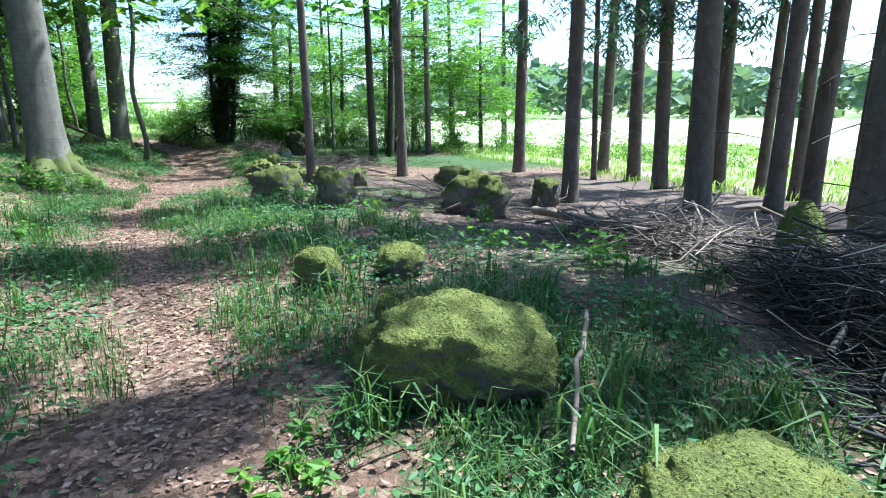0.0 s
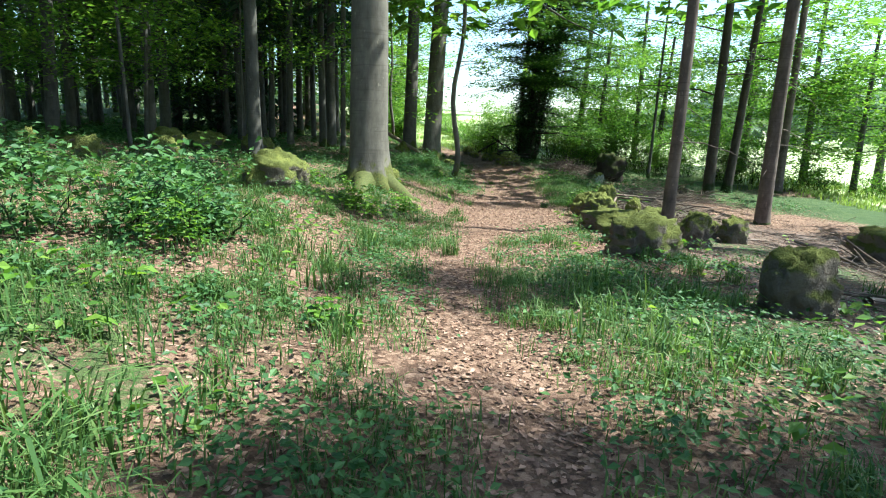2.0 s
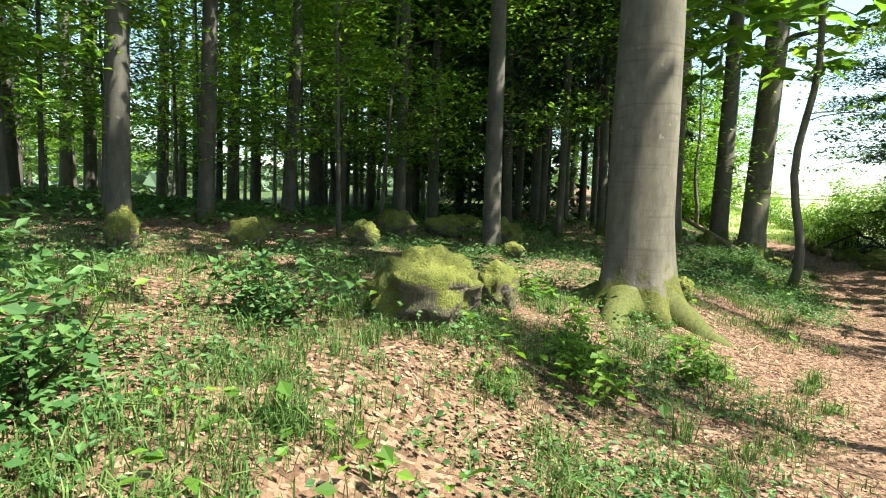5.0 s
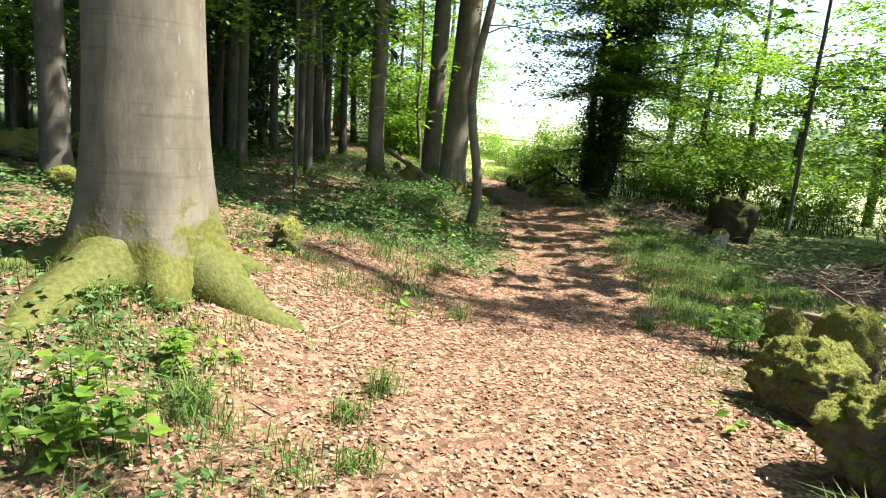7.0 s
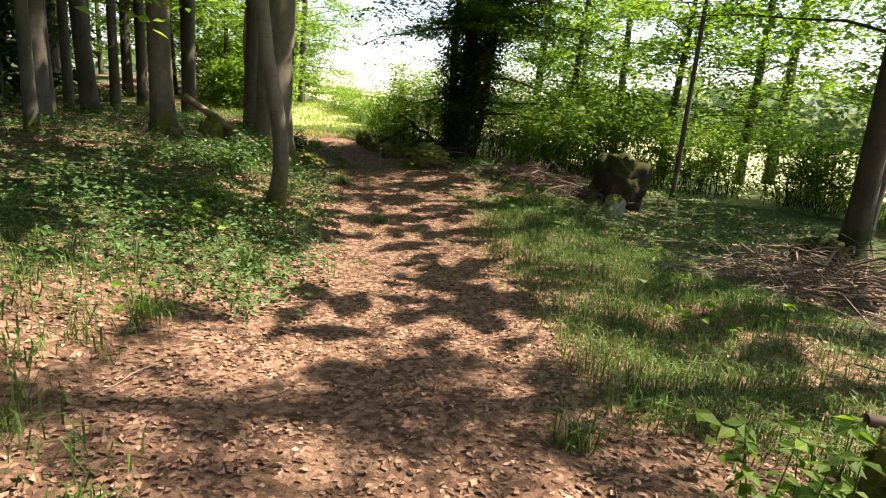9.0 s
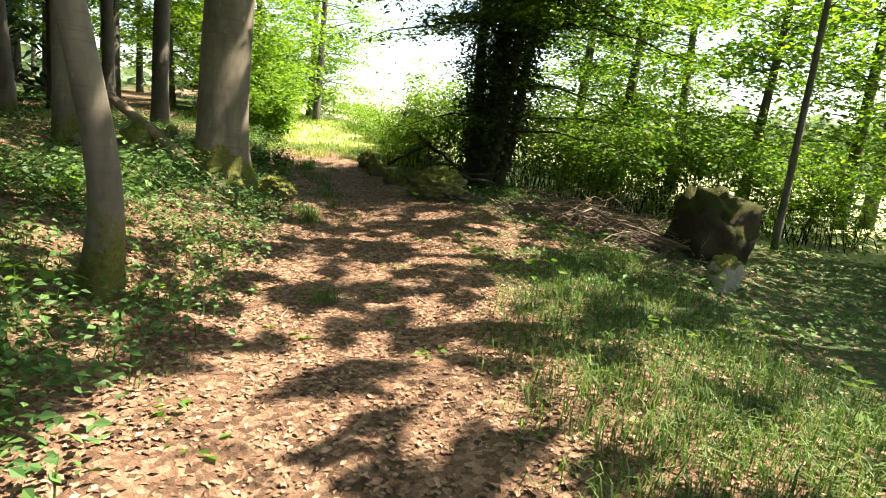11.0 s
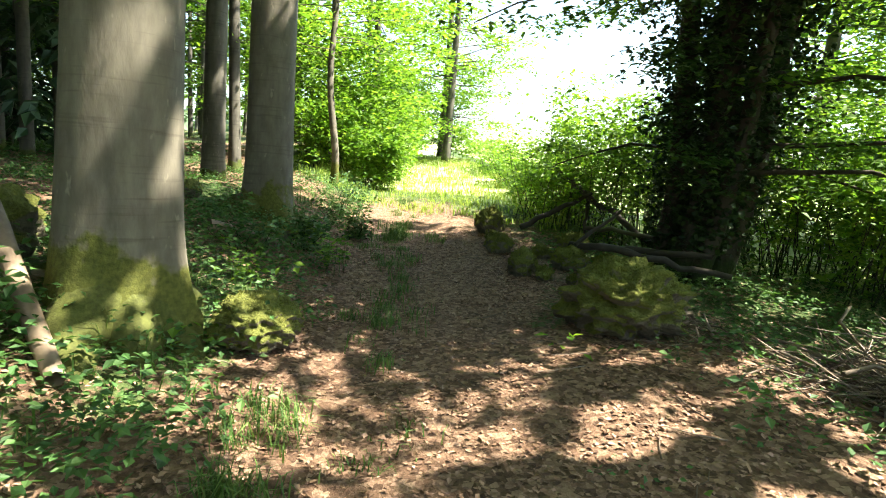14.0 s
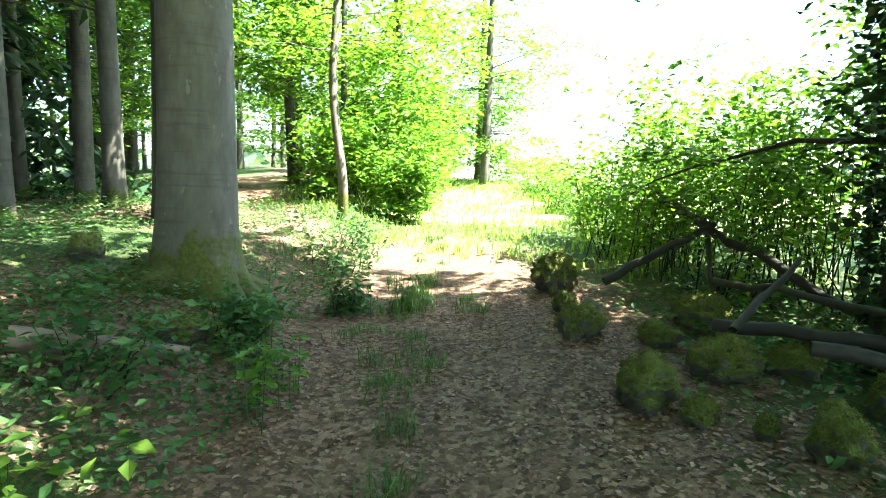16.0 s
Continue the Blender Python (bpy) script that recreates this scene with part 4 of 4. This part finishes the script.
def brush_pile(corners, count, tall, label, fine=500, long=1.5, wood=STICK):
    """A heap of brushwood: picked-out sticks and a mass of fine twigs."""
    (x0, y0), (x1, y1), wide = corners
    cx, cy = (x0 + x1) / 2, (y0 + y1) / 2
    heap = stand("brush_pile", cx, cy)
    tagged(heap, label, "brushwood")
    base = float(rise(cx, cy))
    along = np.array([x1 - x0, y1 - y0])
    L = np.linalg.norm(along)
    along /= L
    across = np.array([-along[1], along[0]])

    def piece(r, ln):
        s, w = rng.uniform(-0.5, 0.5) * L, rng.normal(0, 0.33) * wide
        h = abs(rng.normal(0, 0.5)) * tall * math.exp(-(w / wide) ** 2 * 2) * (1 - (2 * s / L) ** 4)
        c = along * s + across * w
        z = float(rise(cx + c[0], cy + c[1])) - base + h + 0.02
        yaw = rng.uniform(0, 6.28)
        dz = rng.normal(0, 0.22)
        t = np.linspace(-0.5, 0.5, 5)[:, None]
        line = np.array([c[0], c[1], z]) + t * ln * np.array([math.cos(yaw), math.sin(yaw), dz]) + rng.normal(0, 0.045 * ln, (5, 3))
        gz = rise(cx + line[:, 0], cy + line[:, 1]) - base + r
        line[:, 2] = np.maximum(line[:, 2], gz)
        return tube(line, r * np.linspace(1, 0.35, 5), 5 if r > 0.009 else 3)
    for k in range(count):
        v, f = piece(rng.uniform(0.01, 0.024), rng.uniform(0.7, 1.3) * long)
        part("stick", fast_mesh("stick", v, f, wood), heap)
    v, f = joined([piece(rng.uniform(0.003, 0.008), rng.uniform(0.3, 1.0) * long) for k in range(fine)])
    tagged(part("twig_mass", fast_mesh("twig_mass", v, f, wood), heap), kind="stuff")


brush_pile(((1.9, 7.2), (3.8, 4.0), 1.2), 90, 0.42, "tangled heap of grey spruce brushwood", 1100)
# near-black twigs put the heap's dark hollow into their colour
brush_pile(((2.7, 4.5), (2.15, 1.7), 0.7), 40, 0.55, "dark heap of spruce brushwood beside the rocks", 1700, 0.8, BLACK_WOOD)
brush_pile(((-9.6, 27.2), (-6.9, 26.0), 0.9), 70, 0.45, "heap of bleached brushwood at the path side", 1200, 1.3)
brush_pile(((-4.3, 16.6), (-2.6, 15.4), 0.7), 45, 0.35, "pale dead sticks heaped behind the rocks", 600)
brush_pile(((-5.0, 20.4), (-3.0, 23.0), 1.0), 40, 0.3, "grey brushwood by the hedge", 500)
brush_pile(((-4.3, 15.6), (-3.2, 20.5), 1.0), 24, 0.1, "scattered dead twigs among the rocks", 400, 0.9)
brush_pile(((0.0, 9.0), (1.5, 20.0), 2.5), 50, 0.08, "scattered dead twigs on the needle litter", 900)
brush_pile(((-11.6, 27.6), (-10.3, 26.8), 0.5), 14, 0.12, "dark twigs round the mossy boulder", 200, 0.5)


# ---- undergrowth ----
def scatter(n, x0, x1, y0, y1, keep):
    x, y = rng.uniform(x0, x1, n), rng.uniform(y0, y1, n)
    ok = rng.uniform(0, 1, n) < keep(x, y, beside(x, y))
    return x[ok], y[ok]


def patch(x, y, f=1.0, s=0.0):
    """Uneven patches between 0 and 1."""
    return np.clip(0.5 + 0.4 * np.sin(x * 1.1 * f + 2.1 * np.sin(y * 0.7 * f + s) + s) + 0.35 * np.sin(y * 1.5 * f + 1.3 * np.sin(x * 0.9 * f) + 2 * s), 0, 1)


def grass(name, x, y, tall, blades, label, spread=0.09, material=GRASS_BLADE, width=0.0045):
    n = len(x) * blades
    bx = np.repeat(x, blades) + rng.normal(0, spread, n)
    by = np.repeat(y, blades) + rng.normal(0, spread, n)
    h = np.repeat(tall * rng.uniform(0.6, 1.3, len(x)), blades) * rng.uniform(0.5, 1.15, n)
    a = rng.uniform(0, 6.28, n)
    out = rng.uniform(0.2, 1.15, n) * h
    w = width * rng.uniform(0.7, 1.5, n) * (h / 0.3) ** 0.3
    root = np.stack([bx, by, rise(bx, by) - 0.01], 1)
    d = np.stack([np.cos(a), np.sin(a), np.zeros(n)], 1)
    s = np.stack([-np.sin(a), np.cos(a), np.zeros(n)], 1) * w[:, None]
    mid = root + d * (out * 0.3)[:, None] + np.array([0, 0, 1.0]) * (h * 0.62)[:, None]
    tip = root + d * out[:, None] + np.array([0, 0, 1.0]) * (h * np.clip(1.15 - 0.6 * out / h, 0.35, 1.0) * rng.uniform(0.85, 1.05, n))[:, None]
    v = np.stack([root - s, root + s, mid + s, mid - s, tip], 1).reshape(-1, 3)
    b = np.arange(n)[:, None] * 5
    f = np.concatenate([b + [[0, 1, 2]], b + [[0, 2, 3]], b + [[3, 2, 4]]], 1).reshape(-1, 3)
    return tagged(new(name, fast_mesh(name, v, f, material, True)), label, "grass", kind="stuff")


def herbs(name, x, y, tall, count, size, label, material=HERB_LEAF, spread=0.14, cat="undergrowth"):
    n = len(x) * count
    q = spread * np.sqrt(rng.uniform(0, 1, n)) * 1.4
    a = rng.uniform(0, 6.28, n)
    px, py = np.repeat(x, count) + q * np.cos(a), np.repeat(y, count) + q * np.sin(a)
    h = np.repeat(tall * rng.uniform(0.4, 1.3, len(x)), count) * rng.uniform(0.25, 1.0, n)
    v, f = leaves(np.stack([px, py, rise(px, py) + h], 1), size, 0.62, 0.45, a, 0.1)
    return tagged(new(name, fast_mesh(name, v, f, material, True)), label, cat, kind="stuff")


def off_path(d, a=0.7, b=1.5):
    return smooth(a, b, np.abs(d))


def clump(x, y, s=0.0):
    """Tussocky cover: bare litter between thick patches, 0 to 1."""
    a = np.sin(x * 2.3 + 1.9 * np.sin(y * 1.4 + s) + s) + np.sin(y * 2.7 + 1.6 * np.sin(x * 1.9 + 2 * s)) + 0.8 * np.sin(x * 5.3 + y * 4.1 + s) * np.sin(y * 6.1 - x * 3.3)
    return smooth(-0.1, 1.1, a)


def no_heap(x, y):
    """Nothing grows under the brushwood heaps at the start."""
    return np.minimum(smooth(0.55, 0.95, np.hypot((x - 2.4) * 1.0, (y - 3.1) * 0.62)), smooth(1.0, 1.6, np.hypot((x - 2.9) * 1.1, (y - 5.4) * 0.62)))


gx, gy = scatter(21000, -13, 3.5, 0.4, 12.5, lambda x, y, d: no_heap(x, y) * off_path(d, 0.14, 0.42) * np.where(d > 0, smooth(9, 3, d), np.where(y > 4, smooth(2.0, 0.8, -d), smooth(3.6, 2.0, -d))) * (0.14 + 0.86 * clump(x, y, 0.4)) * (1 - 0.75 * smooth(9.5, 12.0, y)))
grass("grass", gx, gy, 0.15, 14, "fine soft woodland grass in tufts", 0.07, GRASS_BLADE, 0.0034)
gx, gy = scatter(700, -6, 2.5, 0.5, 9, lambda x, y, d: no_heap(x, y) * off_path(d, 0.5, 1.0) * smooth(3.8, 2.2, np.abs(d)) * patch(x, y, 1.7, 2.0) ** 2)
grass("tall_grass", gx, gy, 0.32, 20, "taller grass tufts beside the path", 0.09, GRASS_BLADE, 0.0048)
gx, gy = scatter(7000, -11, -3.5, 9, 21, lambda x, y, d: off_path(d, 0.8, 1.8) * smooth(4.6, 3.0, np.abs(d)) * (0.1 + 0.9 * clump(x, y, 1.0)) * np.where(d > 0, 0.9, 0.5))
grass("grass", gx, gy, 0.13, 12, "thin yellowish grass on the leaf litter", 0.07, GRASS_BLADE, 0.003)
gx, gy = scatter(6500, -8.2, -3.2, 16.8, 26.5, lambda x, y, d: smooth(0.7, 1.2, -d) * smooth(3.6, 2.8, -d) * (0.4 + 0.6 * patch(x, y, 1.3, 3.0)))
grass("grass", gx, gy, 0.15, 14, "dense soft grass strip beside the path", 0.12, GRASS_BLADE, 0.0032)
gx, gy = scatter(3000, -20, -7, 15, 31, lambda x, y, d: smooth(0.7, 1.0, d) * smooth(2.6, 1.6, d) * patch(x, y, 1.6, 0.2) ** 1.5)
grass("grass", gx, gy, 0.2, 12, "grass fringe along the path edge")
gx, gy = scatter(9000, -20, -9, 23, 33, lambda x, y, d: smooth(0.35, 0.05, np.abs(d - 0.1)) * clump(x, y, 0.6) * smooth(23, 27, y))
grass("grass", gx, gy, 0.1, 11, "sparse grass along the middle of the path")
for x, y, tall in ((-11.75, 24.0, 0.2), (-11.7, 24.1, 0.17), (-11.36, 23.5, 0.14), (-15.37, 28.85, 0.24), (-15.25, 28.7, 0.22), (-15.5, 29.1, 0.24), (-15.0, 28.0, 0.12), (-14.3, 27.8, 0.14), (-14.87, 29.2, 0.2), (-13.9, 27.3, 0.1), (-12.8, 25.65, 0.1), (-15.9, 29.7, 0.24)):
    gx, gy = x + rng.normal(0, 0.09, 5), y + rng.normal(0, 0.12, 5)
    grass("grass_tuft", gx, gy, tall, 26, "soft green grass tuft in the middle of the path", 0.06, GRASS_BLADE, 0.0035)
gx, gy = scatter(4200, -38, -14, 31.5, 48, lambda x, y, d: smooth(5.0, 3.5, np.abs(d)))
grass("meadow_grass", gx, gy, 0.2, 10, "clearing grass with the sun's glare in its colour", 0.14, MEADOW_BLADE, 0.009)
gx, gy = scatter(2600, -2, 18, 12, 36, lambda x, y, d: smooth(10.5, 12, -d))
grass("meadow_grass", gx, gy, 0.3, 8, "meadow grass beyond the trees, sun glare in its colour", 0.16, MEADOW_BLADE, 0.012)

hx, hy = scatter(15000, -13, 3.2, 0.3, 12.5, lambda x, y, d: no_heap(x, y) * off_path(d, 0.18, 0.6) * np.where(d > 0, 1.0, smooth(4.0, 2.4, -d)) * (0.15 + 0.85 * clump(x, y, 1.2)) * (1 - 0.6 * smooth(9.5, 12.0, y)))
herbs("ground_herbs", hx, hy, 0.16, 8, 0.05, "low green herbs and seedlings on the forest floor")
hx, hy = scatter(15000, -22, -6, 12, 32, lambda x, y, d: smooth(np.where(y > 17, 0.75, 1.4), np.where(y > 17, 1.3, 3.0), d) * (0.35 + 0.65 * patch(x, y, 0.9, 2.2)) * np.where(d > 6, 0.5, 1))
herbs("ground_herbs", hx, hy, 0.2, 9, 0.055, "green woodland herbs under the beeches")
hx, hy = scatter(4600, -16, -7, 17, 27, lambda x, y, d: smooth(0.75, 1.1, d) * smooth(4.5, 3, d) * (0.3 + 0.7 * patch(x, y, 1.6, 0.5)))
herbs("ground_herbs", hx, hy, 0.26, 9, 0.062, "broad-leaved herbs on the bank beside the path", HERB_LEAF, 0.16)
hx, hy = scatter(3000, -14, 2, 0.5, 26, lambda x, y, d: no_heap(x, y) * off_path(d, 0.8, 1.6) * smooth(5.5, 2.5, np.abs(d)) * clump(x, y, 2.3) * np.where(y < 11, 0.8, 0.35))
herbs("beech_seedlings", hx, hy, 0.22, 7, 0.1, "young beech seedlings with broad leaves", SUNNY_LEAF, 0.12)
hx, hy = scatter(9000, -46, -12, -6, 34, lambda x, y, d: smooth(6, 10, d) * (0.35 + 0.65 * patch(x, y, 0.5, 1.2)))
herbs("wood_herbs", hx, hy, 0.3, 9, 0.14, "green carpet of herbs deep in the wood", HERB_LEAF, 0.4)
hx, hy = scatter(1500, -11.5, -5, 20, 28, lambda x, y, d: smooth(0.9, 1.8, -d) * smooth(4, 2.5, -d) * patch(x, y, 1.4, 0.8))
herbs("ground_herbs", hx, hy, 0.1, 9, 0.034, "low herbs among dead leaves at the path side")
hx, hy = scatter(8000, -13.5, 0.5, 22.5, 33, lambda x, y, d: smooth(1.6, 2.6, -d) * smooth(10, 7.5, -d) * (0.35 + 0.65 * patch(x, y, 1.2, 1.9)) * np.where(y < 29, 0.4, 1.0))
herbs("ground_herbs", hx, hy, 0.17, 8, 0.07, "shady herbs and ivy under the hedge")
hx, hy = scatter(500, -10, -6.5, 19, 24.5, lambda x, y, d: np.abs(d) < 0.9)
herbs("ground_herbs", hx[:16], hy[:16], 0.05, 6, 0.07, "single green seedlings growing in the path", SUNNY_LEAF, 0.07)

for x, y, w, h in ((-6.7, 6.2, 1.1, 0.7), (-7.1, 5.6, 0.9, 0.6), (-6.3, 6.7, 0.8, 0.5), (-8.2, 5.2, 1.0, 0.6), (-7.6, 7.1, 0.9, 0.55), (-8.9, 6.6, 1.0, 0.6), (-8.7, 8.6, 0.8, 0.45), ):
    bush("bramble_bush", x, y, w, h, "leafy green bramble shrub growing in the litter", HERB_LEAF, 10, 620, 0.085, "brambles left of the path")
for x, y, w, h in ((-11.9, 21.0, 0.9, 0.4), (-12.4, 22.2, 1.0, 0.4), (-12.9, 23.1, 0.8, 0.35), (-15.1, 26.9, 0.7, 0.45), (-14.6, 25.9, 0.6, 0.4), (-17.0, 29.4, 0.9, 0.5), (-18.3, 30.6, 1.0, 0.6), (-15.6, 28.4, 0.5, 0.35)):
    bush("bramble_bush", x, y, w, h, "leafy herb clump on the bank beside the path", HERB_LEAF, 9, 520, 0.08, "herb clumps on the bank")


def tussock(x, y, tall, blades, label="soft tussock of woodland grass on the leaf litter"):
    """One grass tussock: many fine arching blades from one root."""
    grass("grass_tussock", np.array([x]), np.array([y]), tall, blades, label, 0.055, GRASS_BLADE, 0.0034)


for x, y in ((-5.9, 6.98), (-5.5, 7.3), (-6.4, 7.5), (-5.2, 6.2), (-6.57, 12.58), (-7.0, 13.3), (-6.21, 16.53), (-9.42, 21.03), (-9.09, 17.93), (-8.79, 16.61), (-7.6, 15.2), (-11.37, 23.5), (-6.9, 12.9), (-5.2, 9.3), (-7.4, 12.3), (-4.6, 13.4), (-8.3, 15.4)):
    tussock(x, y, rng.uniform(0.17, 0.26), 90)
for y in np.arange(25.2, 33.0, 0.42):
    x = float(np.interp(y, WAY_Y, WAY_X)) + rng.normal(-0.1, 0.16)
    tussock(x, y + rng.normal(0, 0.1), rng.uniform(0.1, 0.2), 70, "low soft grass growing along the middle of the path")
tx, ty = scatter(420, -10, 1.6, 1.0, 12.5, lambda x, y, d: no_heap(x, y) * off_path(d, 0.35, 0.7) * smooth(5.5, 2.5, np.abs(d)) * 0.55)
for x, y in zip(tx, ty):
    tussock(x, y, rng.uniform(0.14, 0.28), int(rng.integers(40, 90)))


def broad_plant(x, y, wide, tall, count, leaf, label, foliage=SUNNY_LEAF):
    """A seedling clump: thin stems, each with a loose rosette of broad leaves."""
    b = stand("broadleaf_plant", x, y)
    tagged(b, label, "plant", "broad-leaved plants beside the path")
    stems, green = [], []
    for k in range(count):
        px, py = rng.normal(0, wide * 0.28, 2)
        h = tall * rng.uniform(0.45, 1.1)
        g = float(rise(x + px, y + py)) - float(rise(x, y))
        top = np.array([px + rng.normal(0, 0.04), py + rng.normal(0, 0.04), g + h])
        stems.append(tube(np.linspace([px, py, g - 0.02], top, 4), np.linspace(0.004, 0.002, 4), 4))
        for level in (1.0, 0.72, 0.45):
            m = int(rng.integers(3, 6))
            at = np.array([px, py, g]) + (top - np.array([px, py, g])) * level
            green.append(leaves(np.repeat(at[None], m, 0), leaf, 0.66, 0.35, rng.uniform(0, 6.28) + np.arange(m) * 6.28 / m, 0.12))
    v, f = joined(stems)
    tagged(part("stem_mass", fast_mesh("stem_mass", v, f, HERB_LEAF), b), kind="stuff")
    v, f = joined(green)
    part("foliage", fast_mesh("foliage", v, f, foliage, True), b)


for x, y, w, h, n, leaf in ((-7.34, 11.75, 0.5, 0.36, 16, 0.1), (-7.25, 10.35, 0.5, 0.42, 20, 0.1), (-7.6, 10.7, 0.4, 0.3, 10, 0.1), (-8.05, 11.2, 0.3, 0.3, 8, 0.1), (-9.24, 11.7, 0.35, 0.35, 9, 0.11), (-7.7, 12.5, 0.4, 0.2, 10, 0.08), (-5.39, 16.15, 0.4, 0.4, 14, 0.09), (-6.05, 6.1, 0.6, 0.4, 22, 0.085), (-6.7, 6.7, 0.6, 0.4, 18, 0.085), (-4.6, 6.1, 0.4, 0.2, 8, 0.09), (-4.4, 17.6, 0.4, 0.4, 10, 0.08), (-14.2, 26.6, 0.4, 0.35, 12, 0.09), (-15.0, 26.95, 0.35, 0.35, 9, 0.09), (-13.9, 25.3, 0.4, 0.25, 10, 0.08), (-11.6, 20.6, 0.5, 0.3, 12, 0.09), (-10.4, 19.2, 0.5, 0.25, 12, 0.085), (-9.9, 18.2, 0.4, 0.22, 9, 0.08), (-3.2, 3.2, 0.5, 0.15, 8, 0.09), (-0.6, 1.9, 0.4, 0.14, 7, 0.08), (1.2, 4.6, 0.5, 0.3, 10, 0.09)):
    broad_plant(x, y, w, h, n, leaf * 0.78, "clump of young broad-leaved seedlings in the leaf litter")


# ---- leaf litter ----
def litter(name, x, y, size, label, lift=0.007):
    z = rise(x, y) + np.abs(rng.normal(0, 1, len(x))) * lift
    v, f = leaves(np.stack([x, y, z], 1), size, 0.62, 0.34, None, 0.0)
    low = rise(v[:, 0], v[:, 1]) + 0.002
    v[:, 2] = np.maximum(v[:, 2], low)
    tagged(new(name, fast_mesh(name, v, f, LITTER, True)), label, "dead leaves", kind="stuff")


lx, ly = scatter(430000, -15, 2.5, 0.2, 31, lambda x, y, d: smooth(np.where(y < 9, 0.7, 3.4), np.where(y < 9, 0.2, 1.2), np.abs(d)))
litter("leaf_litter", lx, ly, 0.037, "reddish brown dead beech leaves on the path")
lx, ly = scatter(190000, -16, 3, 0, 28, lambda x, y, d: smooth(0.3, 1.0, np.abs(d)) * smooth(8, 4, np.abs(d)) * np.where(y < 12, 0.75, 0.2 + 0.5 * patch(x, y, 0.8, 0.9)))
litter("leaf_litter", lx, ly, 0.043, "dead beech leaves among the herbs")


lx, ly = scatter(45000, -13.5, 0.5, 19, 32, lambda x, y, d: smooth(1.2, 2.2, -d) * smooth(10, 7, -d) * (0.3 + 0.5 * patch(x, y, 0.8, 0.4)))
litter("leaf_litter", lx, ly, 0.05, "brown dead leaves under the hedge")


def fallen_twigs(n, x0, x1, y0, y1, keep, label):
    x, y = scatter(n, x0, x1, y0, y1, keep)
    bits = []
    for px, py in zip(x, y):
        a, ln, r = rng.uniform(0, 6.28), rng.uniform(0.1, 0.45), rng.uniform(0.002, 0.006)
        t = np.linspace(-0.5, 0.5, 4)
        lx, ly = px + np.cos(a) * ln * t + rng.normal(0, 0.012, 4), py + np.sin(a) * ln * t + rng.normal(0, 0.012, 4)
        bits.append(tube(np.stack([lx, ly, rise(lx, ly) + r + 0.008], 1), r * np.linspace(1, 0.5, 4), 4))
    v, f = joined(bits)
    tagged(new("fallen_twigs", fast_mesh("fallen_twigs", v, f, STICK)), label, "twigs", kind="stuff")


fallen_twigs(500, -11, -6, 10, 18, lambda x, y, d: smooth(0.8, 1.6, d) * smooth(4.5, 3, d), "dead twigs lying on the bank by the great beech")
fallen_twigs(1500, -15, 2, 0.3, 30, lambda x, y, d: smooth(3.5, 1.5, np.abs(d)) * 0.7, "thin dead twigs strewn over the path")
fallen_twigs(1500, -6, 6, 4, 22, lambda x, y, d: smooth(1.8, 3.0, -d) * smooth(8, 6, -d), "thin dead twigs strewn over the needle litter")
